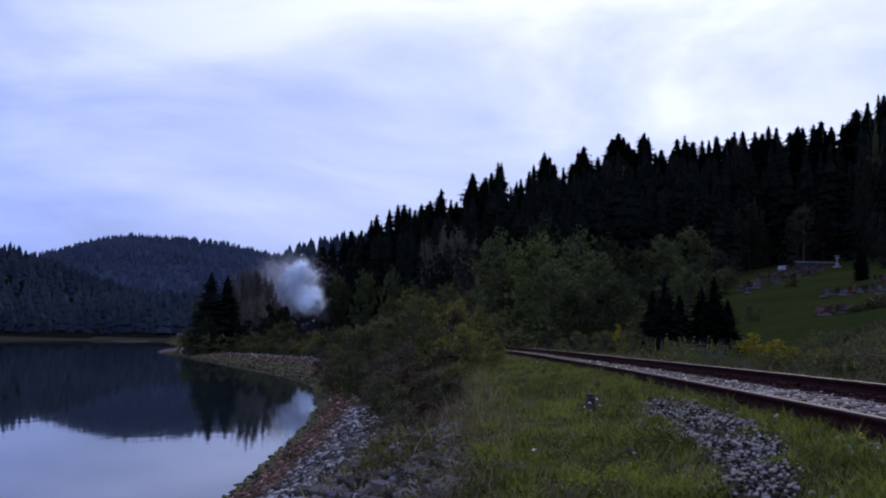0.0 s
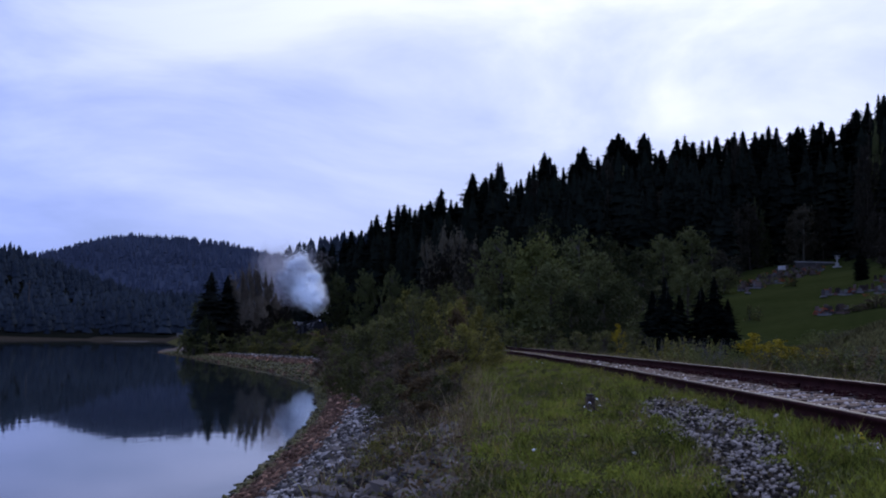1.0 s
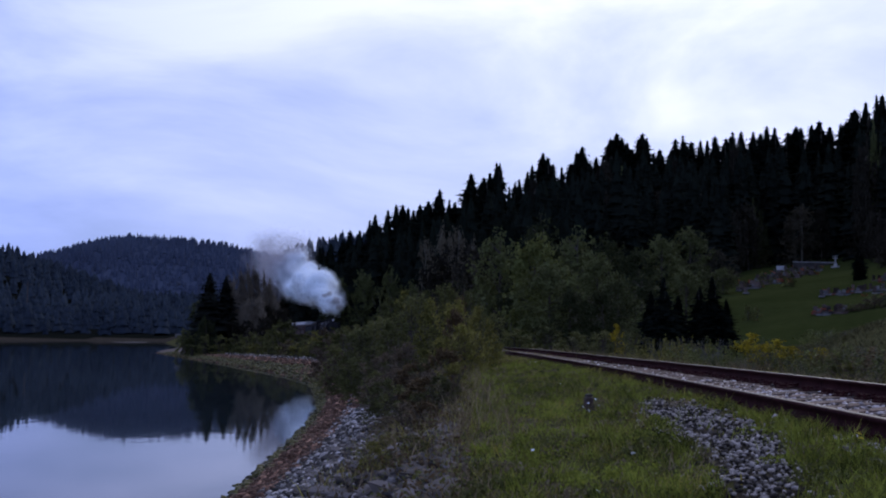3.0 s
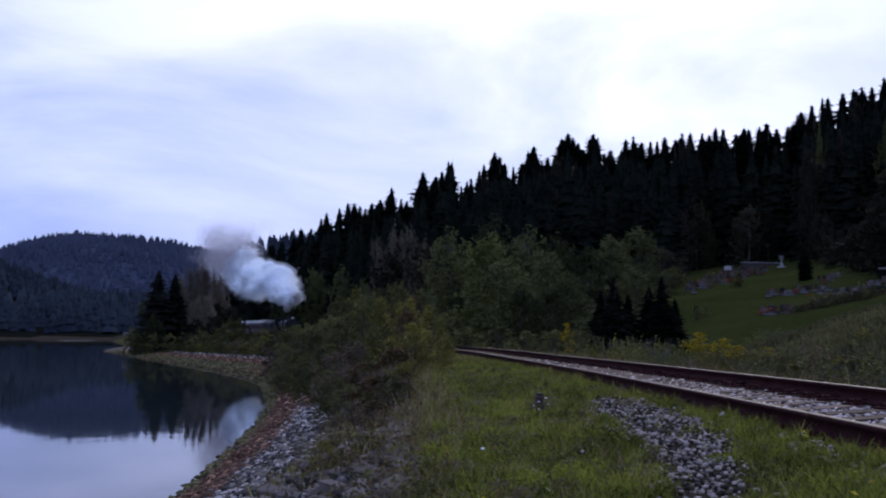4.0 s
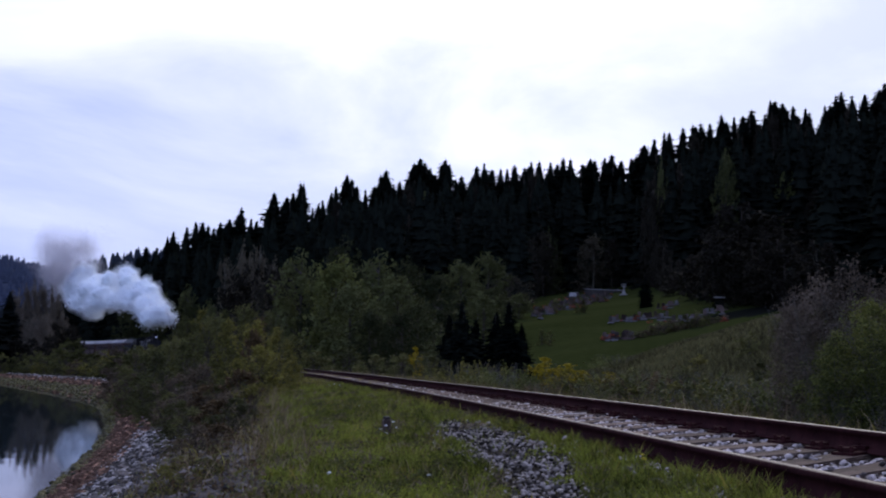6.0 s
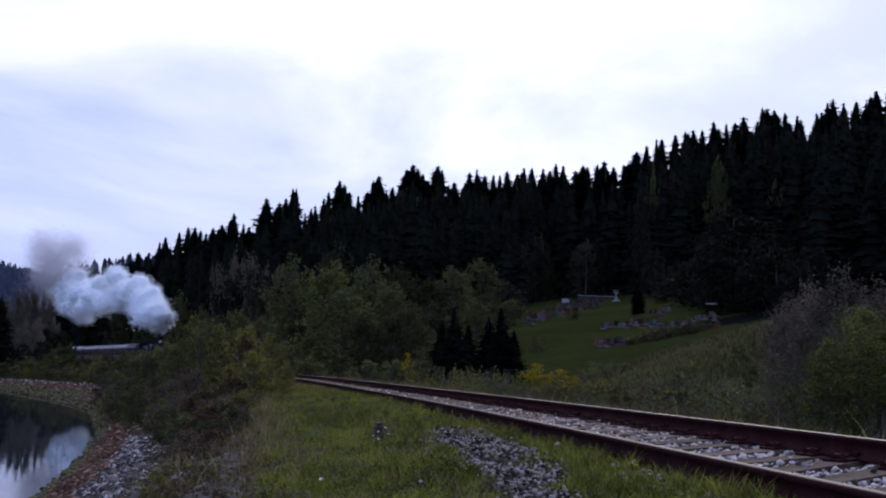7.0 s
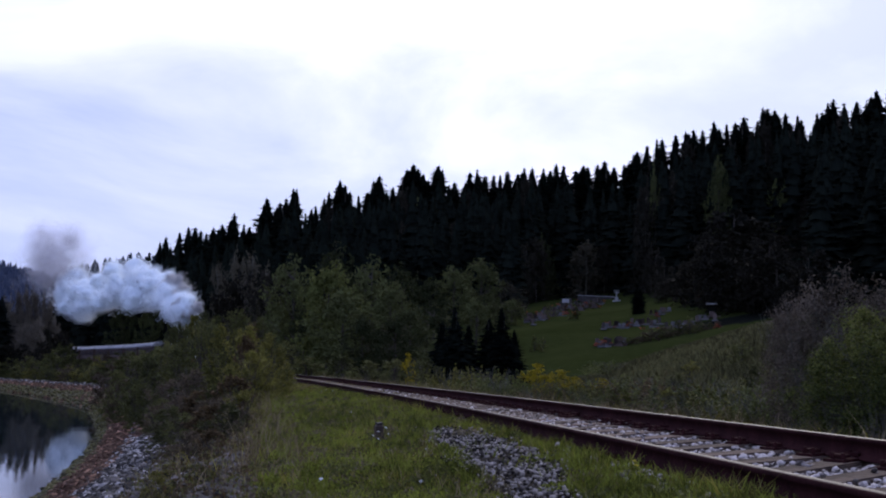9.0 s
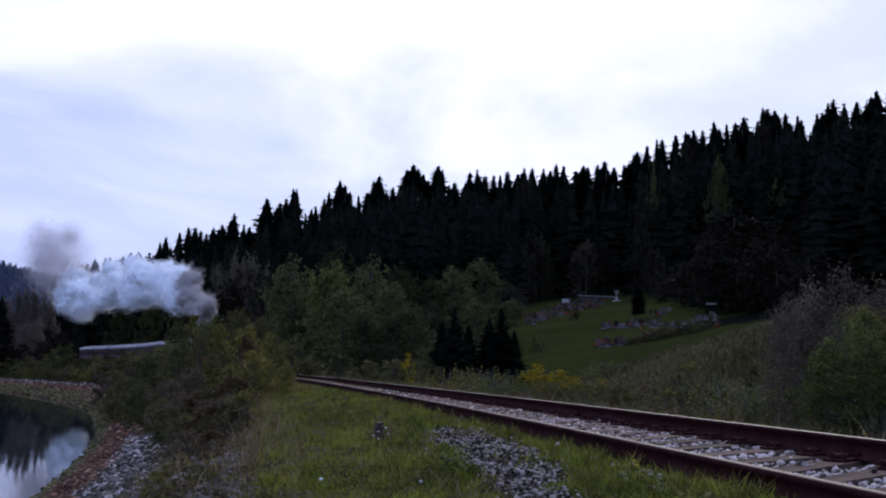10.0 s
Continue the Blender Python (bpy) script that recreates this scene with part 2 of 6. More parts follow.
water_mat = bpy.data.materials.new("calm_lake_water")
water_mat.use_nodes = True
wn = water_mat.node_tree
wp = wn.nodes["Principled BSDF"]
wp.inputs["Base Color"].default_value = (0.012, 0.017, 0.020, 1)
wp.inputs["Roughness"].default_value, wp.inputs["IOR"].default_value = 0.03, 1.21
wco, wmap = wn.nodes.new("ShaderNodeTexCoord"), wn.nodes.new("ShaderNodeMapping")
wmap.inputs["Scale"].default_value = (1.0, 0.5, 1.0)
wnoise, wbump = wn.nodes.new("ShaderNodeTexNoise"), wn.nodes.new("ShaderNodeBump")
wnoise.inputs["Scale"].default_value, wnoise.inputs["Detail"].default_value = 1.6, 3
wbump.inputs["Strength"].default_value, wbump.inputs["Distance"].default_value = 0.10, 0.02
wn.links.new(wco.outputs["Object"], wmap.inputs["Vector"])
wn.links.new(wmap.outputs["Vector"], wnoise.inputs["Vector"])
wn.links.new(wnoise.outputs["Fac"], wbump.inputs["Height"])
wn.links.new(wbump.outputs["Normal"], wp.inputs["Normal"])


# ---- building helpers ----
def mesh_of(name, v, f, mat=None, smooth=False):
    v, f = np.asarray(v, np.float32), np.asarray(f, np.int32)
    me = bpy.data.meshes.new(name)
    me.vertices.add(len(v))
    me.vertices.foreach_set("co", v.ravel())
    me.loops.add(f.size)
    me.loops.foreach_set("vertex_index", f.ravel())
    me.polygons.add(len(f))
    me.polygons.foreach_set("loop_start", np.arange(0, f.size, f.shape[1], dtype=np.int32))
    if smooth:
        me.polygons.foreach_set("use_smooth", np.ones(len(f), bool))
    me.update(calc_edges=True)
    if mat:
        me.materials.append(mat)
    return me


def part(name, bm, mat, parent=None, label="", smooth=False):
    """Links a bmesh, or a mesh that is ready, as one object under a thing or a part."""
    if isinstance(bm, bmesh.types.BMesh):
        me = bpy.data.meshes.new(name)
        bmesh.ops.recalc_face_normals(bm, faces=bm.faces)
        if smooth:
            for fc in bm.faces:
                fc.smooth = True
        bm.to_mesh(me)
        bm.free()
        me.materials.append(mat)
    else:
        me = bm
    ob = new(name, me)
    ob.parent = parent
    return tagged(ob, label)


def thing(name, label, category, m=None, group="", kind=""):
    ob = tagged(new(name), label, category, group, kind)
    if m is not None:
        ob.matrix_basis = m
    return ob


def box(bm, x, y, z, sx, sy, sz, bevel=0.0, turn=0.0):
    made = bmesh.ops.create_cube(bm, size=1, matrix=pose(x, y, z, 0, 0, turn) @ Matrix.Diagonal((sx, sy, sz, 1)))
    if bevel:
        edges = list({ed for v in made["verts"] for ed in v.link_edges})
        bmesh.ops.bevel(bm, geom=edges, offset=bevel, segments=2, affect="EDGES", clamp_overlap=True)
    return bm


def rod(bm, p0, p1, r0, r1=None, n=12):
    p0, p1 = Vector(p0), Vector(p1)
    d = p1 - p0
    m = Matrix.Translation((p0 + p1) / 2) @ d.to_track_quat("Z", "Y").to_matrix().to_4x4()
    bmesh.ops.create_cone(bm, cap_ends=True, segments=n, radius1=r0, radius2=r0 if r1 is None else r1, depth=d.length, matrix=m)
    return bm


def smooth_step(x, lo, hi):
    t = np.clip((np.asarray(x, float) - lo) / (hi - lo), 0, 1)
    return t * t * (3 - 2 * t)


def wobble(x, y, scale, seed=0.0):
    """Cheap smooth unevenness for arrays, about -1 to 1."""
    x, y = np.asarray(x, float) / scale, np.asarray(y, float) / scale
    return (np.sin(x * 1.7 + 1.3 * np.sin(y * 1.1 + seed) + seed) + np.sin(y * 1.9 + 1.5 * np.sin(x * 0.9 - seed) + 2 * seed)
            + 0.5 * np.sin(x * 3.7 + y * 2.9 + 3 * seed)) / 2.5


# ---- the plan ----
WATER_Z = -2.17
CANT = 0.06 / 1.505
SHORE_Y = (-400, -100, -30, 0, 18, 25, 33, 43, 54, 64, 78, 91, 104, 117, 140, 163, 185, 202, 230, 400, 700, 3000)
SHORE_X = (-60, -22, -7, -3.6, -3.36, -3.58, -3.9, -4.66, -6.1, -7.6, -11.4, -15.7, -20.4, -25.2, -33.4, -41.6, -47, -50, -54, -94, -166, -700)


def track_x(y):
    return 3.994 - (np.asarray(y, float) - 29.58) ** 2 / 1071.7


def rail_z(y):
    y = np.asarray(y, float)
    return -0.00364 * np.clip(y, -60, 30) - 0.0012 * np.clip(y - 30, 0, 80) - 0.007 * np.clip(y - 110, 0, 45)


EDGE_Y = (-400, -100, -30, 0, 6, 16, 31, 45, 60, 80, 117, 150, 200, 300, 3000)
EDGE_X = (-50, -16, -3, 0.0, 0.15, 0.45, 0.8, 0.7, -0.4, -2.6, -8.2, -15.5, -30.9, -70, -690)


def bank_edge(y):
    """Where the verge breaks off to the lake bank."""
    return np.interp(y, EDGE_Y, EDGE_X)


def track_offset(x, y):
    slope = -(np.asarray(y, float) - 29.58) / 535.9
    return (x - track_x(y)) / np.sqrt(1 + slope * slope)


def shore_x(y):
    return np.interp(y, SHORE_Y, SHORE_X)


def height(x, y):
    """The ground: lake bed, stony bank, rail bed, verge, rising meadow, wooded hill and the far hills."""
    x, y = np.asarray(x, float), np.asarray(y, float)
    d, az = np.hypot(x, y), np.degrees(np.arctan2(x, y))
    s, rz, sx = track_offset(x, y), rail_z(y), shore_x(y)
    edge = bank_edge(y)
    # bed of the track and verges
    bed = np.interp(s, (-3.6, -2.6, -1.7, -0.95, -0.75, 0.7, 1.5, 1.75, 2.5, 3.5), (-0.42, -0.36, -0.25, -0.20, -0.24, -0.185, -0.16, -0.24, -0.46, -0.50))
    z = rz + bed + 0.03 * wobble(x, y, 0.8) * smooth_step(np.abs(s), 1.2, 2.2)
    # bank on the water's side
    u = np.clip((x - sx) / np.maximum(edge - sx, 0.5), 0, 1)
    prof = np.where(y < 60, u ** 0.95, u ** 0.7)
    bank = WATER_Z + (rz - 0.40 - WATER_Z) * prof + 0.07 * wobble(x, y, 0.9, 2) * smooth_step(u, 0, 0.2) * (1 - smooth_step(u, 0.8, 1))
    z = np.where(x < edge, bank, z)
    z = np.where(x < sx, np.maximum(WATER_Z - 0.42 * (sx - x), -6), z)
    # the hill beyond the track
    rise = np.interp(az, (-9, -5, 0, 5, 10, 15, 20, 25, 30, 36, 60), (1, 3, 6, 10.5, 16, 17, 19, 24, 29, 32, 40))
    hill = rise * np.clip((d - 52) / 170, 0, 1.9) ** 1.1 * smooth_step(s, 5, 30)
    knoll = np.interp(az, (15, 19, 20.4, 22.6, 26.6, 36, 70), (0, 1.1, 1.35, 1.85, 2.6, 3.2, 4)) * smooth_step(d, 15, 42) * (1 - smooth_step(d, 46, 85)) * smooth_step(s, 4, 12)
    z = z + np.where(s > 0, (hill + knoll) * (np.abs(az) < 120), 0)
    z = z + 0.25 * wobble(x, y, 6, 1) * smooth_step(s, 5, 14)
    # far hills round the lake
    left = np.interp(az, (-80, -40, -26, -21.85, -19.9, -16.6, -14.7, -12.5, -10.5), (6, 5.5, 5.0, 4.28, 3.7, 2.5, 1.9, 0.8, 0.0))
    far = np.interp(az, (-60, -24, -20.5, -18.5, -17.7, -15.8, -13.4, -11.1, -9.7, -8, -4, 5), (3, 3, 3.6, 4.18, 4.45, 4.8, 4.73, 4.5, 4.2, 3.9, 3.6, 2))
    ridge = np.interp(az, (-10.5, -9, -7.85, -6.56, -5.1, -2, 10), (2.0, 3.6, 4.4, 4.8, 5.1, 5.3, 5.3))
    for el, d0, d1, tall in ((left, 560, 860, 5), (far, 980, 1650, 2), (ridge, 480, 780, 5)):
        top = np.maximum(d1 * np.tan(np.radians(el)) - tall, 0)
        h = top * smooth_step(d, d0, d1) * (1 - 0.5 * smooth_step(d, d1, d1 * 1.6)) - 3
        z = np.maximum(z, np.where((d > d0) & (az > -150) & (az < 40), h, -50))
    # round behind the camera
    z = np.where((d > 700) & ((az < -80) | (az > 60)), np.maximum(z, 60 * smooth_step(d, 700, 1300) - 3), z)
    return z


def steps(*runs):
    """Grid lines from runs of (from, to, step)."""
    return np.unique(np.round(np.concatenate([np.arange(lo, hi, st) for lo, hi, st in runs]), 3))


# ---- ground ----
gx = steps((-2400, -400, 60), (-400, -60, 12), (-60, -12, 1.2), (-12, 8, 0.25), (8, 40, 1.2), (40, 240, 5), (240, 800, 25), (800, 2401, 80))
gy = steps((-1200, -100, 80), (-100, -4, 6), (-4, 50, 0.35), (50, 130, 1.0), (130, 260, 3), (260, 1000, 15), (1000, 3001, 50))
GX, GY = np.meshgrid(gx, gy)
GZ = height(GX, GY)
nx, ny = len(gx), len(gy)
idx = np.arange(nx * ny).reshape(ny, nx)
quads = np.stack([idx[:-1, :-1], idx[:-1, 1:], idx[1:, 1:], idx[1:, :-1]], -1).reshape(-1, 4)
ground_mesh = mesh_of("ground", np.stack([GX, GY, GZ], -1).reshape(-1, 3), quads, M["soil"], True)
ground_mesh.materials.append(M["meadow"])
ground_mesh.materials.append(M["shore"])
ground_mesh.materials.append(M["floor"])
ground_mesh.materials.append(M["hazed_hill"])
ground_mesh.materials.append(M["bank_soil"])
ground_mesh.materials.append(M["wet_algae"])
cx, cy = GX[:-1, :-1] + 0.1, GY[:-1, :-1] + 0.1
caz, cd = np.degrees(np.arctan2(cx, cy)), np.hypot(cx, cy)
cs = track_offset(cx, cy)
pick = np.zeros(cx.shape, np.int32)
pick[(caz > 11) & (caz < 40) & (cd > 50) & (cd < 178) & (cs > 8)] = 1
lo_x, hi_x = shore_x(cy), bank_edge(cy)
pick[(cx < lo_x + np.where(cy < 60, 0.62, 0.30) * (hi_x - lo_x)) & (cy < 240) & (cx > lo_x - 30)] = 2
pick[(pick == 0) & (cy < 60) & (cy > -20) & (cx < hi_x - 0.05) & (cx > lo_x)] = 5
pick[(cx < lo_x + np.where(cy > 60, 2.0, 0.12 * (hi_x - lo_x))) & (cy > 45) & (cy < 150) & (cx > lo_x - 6)] = 6
GRAVEL_Y, GRAVEL_MID, GRAVEL_HALF = (4.2, 5.25, 6.2, 7.4, 8.3, 9.4, 10.8, 12.2, 13.2, 15.6), (-2.3, -1.92, -1.73, -1.56, -1.47, -1.42, -1.38, -1.36, -1.34, -1.3), (0.14, 0.19, 0.24, 0.29, 0.34, 0.33, 0.32, 0.18, -0.05, -0.3)


def gravel_mid(y):
    return np.interp(y, GRAVEL_Y, GRAVEL_MID)


def gravel_half(y):
    return np.interp(y, GRAVEL_Y, GRAVEL_HALF)


pick[(np.abs(cx - track_x(cy) - gravel_mid(cy)) < gravel_half(cy)) & (cy > 3.5) & (cy < 13.2)] = 5
# Ground under the woods takes the colour with tree shade painted in.
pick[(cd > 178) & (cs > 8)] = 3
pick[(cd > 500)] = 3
# Beyond a kilometre the ground takes the haze-tinted colour too.
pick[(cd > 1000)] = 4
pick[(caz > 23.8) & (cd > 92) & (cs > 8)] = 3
pick[(cd > 380) & (cd < 1100) & (caz < -9) & (GZ[:-1, :-1] < WATER_Z + 0.7)] = 5
ground_mesh.polygons.foreach_set("material_index", pick.ravel())
ground = tagged(new("ground", ground_mesh), "grassy lakeside ground with stony shore and rising meadow", "ground", kind="structure")

water_mesh = mesh_of("water", [(-2400, -1200, WATER_Z), (400, -1200, WATER_Z), (400, 3000, WATER_Z), (-2400, 3000, WATER_Z)], [(0, 1, 2, 3)], water_mat)
tagged(new("water", water_mesh), "calm dark lake water reflecting wooded hills", "lake", kind="structure")


# ---- plant and stone shapes ----
def spruce_shape(seed, levels, per, twigs):
    """Unit spruce crown, 1 high and about 0.34 across: whorls of drooping, ragged boughs."""
    rng = np.random.default_rng(seed)
    v, f = [], []
    bend = rng.uniform(-0.012, 0.012, 2)
    for i in range(levels):
        u = (i + rng.uniform(-0.3, 0.3)) / levels
        u = min(max(u, 0.0), 0.985)
        gap = rng.uniform(0.72, 1.18)
        n = max(6, int(per * (0.5 + 0.5 * (1 - u))))
        for k in range(n):
            a = 2 * math.pi * (k + rng.uniform(-0.4, 0.4)) / n + i * 0.7
            uu = min(max(u + rng.uniform(-1.6, 1.6) / levels, 0.0), 0.985)
            z = 0.06 + 0.93 * uu
            r = (min(0.25 * (1 - uu) ** 0.74, 0.160 + 0.02 * (1 - uu)) + 0.004) * gap * rng.uniform(0.62, 1.2)
            dx, dy = math.cos(a), math.sin(a)
            drop = r * rng.uniform(0.12, 0.62) * (1 - 0.9 * u)
            w = r * rng.uniform(0.16, 0.30) * (1 + 0.4 * u) + 0.003
            base = len(v)
            lift = r * 0.10
            px, py = bend[0] * u, bend[1] * u
            v += [(px, py, z + 0.01), (px + dx * r * 0.55 - dy * w, py + dy * r * 0.55 + dx * w, z - drop * 0.75 - lift * 0.8),
                  (px + dx * r * 0.55, py + dy * r * 0.55, z - drop * 0.4 + lift * 0.2),
                  (px + dx * r * 0.55 + dy * w, py + dy * r * 0.55 - dx * w, z - drop * 0.75 - lift * 0.8), (px + dx * r, py + dy * r, z - drop)]
            f += [(base, base + 1, base + 2), (base, base + 2, base + 3), (base + 2, base + 1, base + 4), (base + 2, base + 4, base + 3)]
            for _ in range(twigs):
                q, side = rng.uniform(0.35, 1.0), rng.uniform(-1, 1)
                tx, ty = px + dx * r * q - dy * w * side, py + dy * r * q + dx * w * side
                tz, base = z - drop * q, len(v)
                s = rng.uniform(0.008, 0.020) * (0.45 + 0.7 * (1 - u))
                v += [(tx - dy * s, ty + dx * s, tz), (tx + dy * s, ty - dx * s, tz), (tx + dx * s * 1.2, ty + dy * s * 1.2, tz - s * 1.7)]
                f.append((base, base + 1, base + 2))
    rings, around = 12, 8
    for i in range(rings):  # the dense inner boughs
        u, base = i / rings, len(v)
        reach = 0.62 * min(0.25 * (1 - u) ** 0.74, 0.17)
        v.append((bend[0] * u, bend[1] * u, min(0.06 + 0.93 * u + 0.16, 0.99)))
        for k in range(around):
            a, q = 2 * math.pi * (k + 0.5 * (i % 2)) / around, reach * rng.uniform(0.6, 1.3)
            v.append((bend[0] * u + math.cos(a) * q, bend[1] * u + math.sin(a) * q, 0.06 + 0.93 * u - 0.35 * q + rng.uniform(-0.012, 0.012)))
        f += [(base, base + 1 + k, base + 1 + (k + 1) % around) for k in range(around)]
    base = len(v)
    v += [(-0.006, 0, 0.95), (0.006, 0, 0.95), (0, 0.006, 0.95), (bend[0], bend[1], 1.0)]
    f += [(base, base + 1, base + 3), (base + 1, base + 2, base + 3), (base + 2, base, base + 3)]
    return np.array(v, np.float32), np.array(f, np.int32)


def leaf_quads(rng, centres, size, upright=0.0):
    """A bent quad leaf at each centre, turned at random."""
    n = len(centres)
    a = rng.normal(size=(n, 3))
    a[:, 2] += upright * 2
    a /= np.linalg.norm(a, axis=1)[:, None]
    b = np.cross(a, rng.normal(size=(n, 3)))
    b /= np.linalg.norm(b, axis=1)[:, None] + 1e-6
    s = size * rng.uniform(0.6, 1.4, n)[:, None]
    c = np.cross(a, b)
    v = np.stack([centres - a * s, centres + b * s * 0.55 + c * s * 0.15, centres + a * s, centres - b * s * 0.55 + c * s * 0.15], 1)
    f = np.arange(4 * n).reshape(n, 4)
    return v.reshape(-1, 3), f


def crown_shape(seed, lobes, leaves, size, tall=1.0, low=0.1, open_=0.25):
    """Unit crown, 1 high and about 1 across: leaves clustered on twigs round uneven lobes."""
    rng = np.random.default_rng(seed)
    pts = []
    for _ in range(lobes):
        u = rng.uniform(0, 1)
        z = low + (1 - low) * (0.12 + 0.80 * u)
        wide = 0.36 * math.sin(math.pi * (0.16 + 0.80 * u) ** 0.85) ** 0.7
        a, r = rng.uniform(0, 2 * math.pi), wide * rng.uniform(0.35, 1.0)
        c = np.array([math.cos(a) * r, math.sin(a) * r, z])
        rad = rng.uniform(0.09, 0.19) * (1.15 - 0.5 * u)
        n = int(leaves / lobes * rng.uniform(0.6, 1.4))
        twig = rng.normal(size=(max(3, n // 14), 3))
        twig /= np.linalg.norm(twig, axis=1)[:, None]
        which = rng.integers(0, len(twig), n)
        reach = rng.uniform(open_, 1.0, n)[:, None]
        pts.append(c + twig[which] * reach * rad * np.array([1, 1, tall]) + rng.normal(size=(n, 3)) * 0.017)
    pts = np.concatenate(pts)
    pts[:, 2] = np.clip(pts[:, 2], 0.01, 1.02)
    return leaf_quads(rng, pts, size)


def stems(seed, count, spread, tall, thick):
    """Unit stems of a shrub or the limbs of a tree: tapered, leaning rods from the base."""
    rng = np.random.default_rng(seed)
    bm = bmesh.new()
    for _ in range(count):
        a, r = rng.uniform(0, 2 * math.pi), spread * rng.uniform(0.3, 1)
        p0 = Vector((math.cos(a) * 0.04, math.sin(a) * 0.04, -0.02))
        p1 = Vector((math.cos(a) * r * 0.4, math.sin(a) * r * 0.4, tall * 0.5 * rng.uniform(0.8, 1.1)))
        p2 = Vector((math.cos(a + 0.3) * r, math.sin(a + 0.3) * r, tall * rng.uniform(0.8, 1.05)))
        rod(bm, p0, p1, thick, thick * 0.7, 5)
        rod(bm, p1, p2, thick * 0.7, thick * 0.2, 5)
    return bm


def trunk_bm(seed, tall, thick, limbs, reach):
    rng = np.random.default_rng(seed)
    bm = bmesh.new()
    top = Vector((rng.uniform(-0.03, 0.03), rng.uniform(-0.03, 0.03), tall))
    rod(bm, (0, 0, -0.03), top * 0.5, thick, thick * 0.7, 8)
    rod(bm, top * 0.5, top, thick * 0.7, thick * 0.15, 8)
    for i in range(limbs):
        u = rng.uniform(0.25, 0.9)
        a = rng.uniform(0, 2 * math.pi)
        p0 = top * u
        r = reach * rng.uniform(0.5, 1.0) * (1.1 - u * 0.6)
        rod(bm, p0, p0 + Vector((math.cos(a) * r, math.sin(a) * r, r * rng.uniform(0.5, 1.1))), thick * 0.35, thick * 0.08, 5)
    return bm


def bm_mesh(name, bm, mat):
    me = bpy.data.meshes.new(name)
    bm.to_mesh(me)
    bm.free()
    me.materials.append(mat)
    return me


ICO = bmesh.new()
bmesh.ops.create_icosphere(ICO, subdivisions=1, radius=1)
ICO_V = np.array([v.co[:] for v in ICO.verts], np.float32)
ICO_F = np.array([[v.index for v in fc.verts] for fc in ICO.faces], np.int32)
ICO.free()


def stone_shapes(seed, count):
    rng = np.random.default_rng(seed)
    return [ICO_V * rng.uniform(0.72, 1.2, (len(ICO_V), 1)) * np.array([1.15, 0.9, 0.7]) for _ in range(count)]


def turn_matrices(rng, n, tip=0.5):
    a, b = rng.uniform(0, 2 * math.pi, n), rng.normal(0, tip, n)
    ca, sa, cb, sb = np.cos(a), np.sin(a), np.cos(b), np.sin(b)
    m = np.zeros((n, 3, 3))
    m[:, 0, 0], m[:, 0, 1], m[:, 0, 2] = ca, -sa * cb, sa * sb
    m[:, 1, 0], m[:, 1, 1], m[:, 1, 2] = sa, ca * cb, -ca * sb
    m[:, 2, 1], m[:, 2, 2] = sb, cb
    return m


def joined_stones(name, pts, radii, shapes, mat, seed, tip=0.5):
    rng = np.random.default_rng(seed)
    m = turn_matrices(rng, len(pts), tip)
    which = rng.integers(0, len(shapes), len(pts))
    base = np.stack(shapes)[which]
    v = np.einsum("nij,nkj->nki", m, base) * radii[:, None, None] + pts[:, None, :]
    f = ICO_F[None] + (np.arange(len(pts)) * len(ICO_V))[:, None, None]
    return mesh_of(name, v.reshape(-1, 3), f.reshape(-1, 3), mat)


def joined_copies(name, shapes, pts, scales, mat, seed):
    """One mesh of many turned copies of the shapes; scales are (across, high)."""
    rng = np.random.default_rng(seed)
    vs, fs, at = [], [], 0
    for p, (w, h) in zip(pts, scales):
        v, f = shapes[rng.integers(0, len(shapes))]
        a = rng.uniform(0, 2 * math.pi)
        c, s = math.cos(a), math.sin(a)
        vs.append(np.stack([(v[:, 0] * c - v[:, 1] * s) * w + p[0], (v[:, 0] * s + v[:, 1] * c) * w + p[1], v[:, 2] * h + p[2]], 1))
        fs.append(f + at)
        at += len(v)
    return mesh_of(name, np.concatenate(vs), np.concatenate(fs), mat)


def at_angle(az, d):
    return d * math.sin(radians(az)), d * math.cos(radians(az))


def ground_z(x, y):
    return float(height(np.array([x]), np.array([y]))[0])


def clear_of_track(az, d, gap=7.0):
    """Moves a spot outwards along its sight line until it stands beyond the track."""
    for _ in range(80):
        x, y = at_angle(az, d)
        if not -4.5 < float(track_offset(x, y)) < gap:
            break
        d += 2.0
    return d


def planted(shapes, name, label, category, x, y, tall, wide, group, rng, sink=0.05):
    """A plant of shared meshes: trunk and crown under one Empty."""
    trunk, crown, bark_name = shapes
    ob = thing(name, label, category, pose(x, y, ground_z(x, y) - sink, 0, 0, rng.uniform(0, 360)), group)
    ob.scale = (wide, wide, tall)
    part(bark_name, trunk, None, ob)
    part("crown", crown, None, ob)
    return ob


# ---- spruces ----
SPRUCE = [spruce_shape(10 + i, 38, 15, 2) for i in range(5)]
SPRUCE_LOW = [spruce_shape(30 + i, 17, 9, 1) for i in range(4)]
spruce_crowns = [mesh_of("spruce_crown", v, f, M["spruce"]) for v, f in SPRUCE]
spruce_trunk = bm_mesh("spruce_trunk", trunk_bm(1, 0.92, 0.018, 0, 0.1), M["bark"])
rng = np.random.default_rng(5)

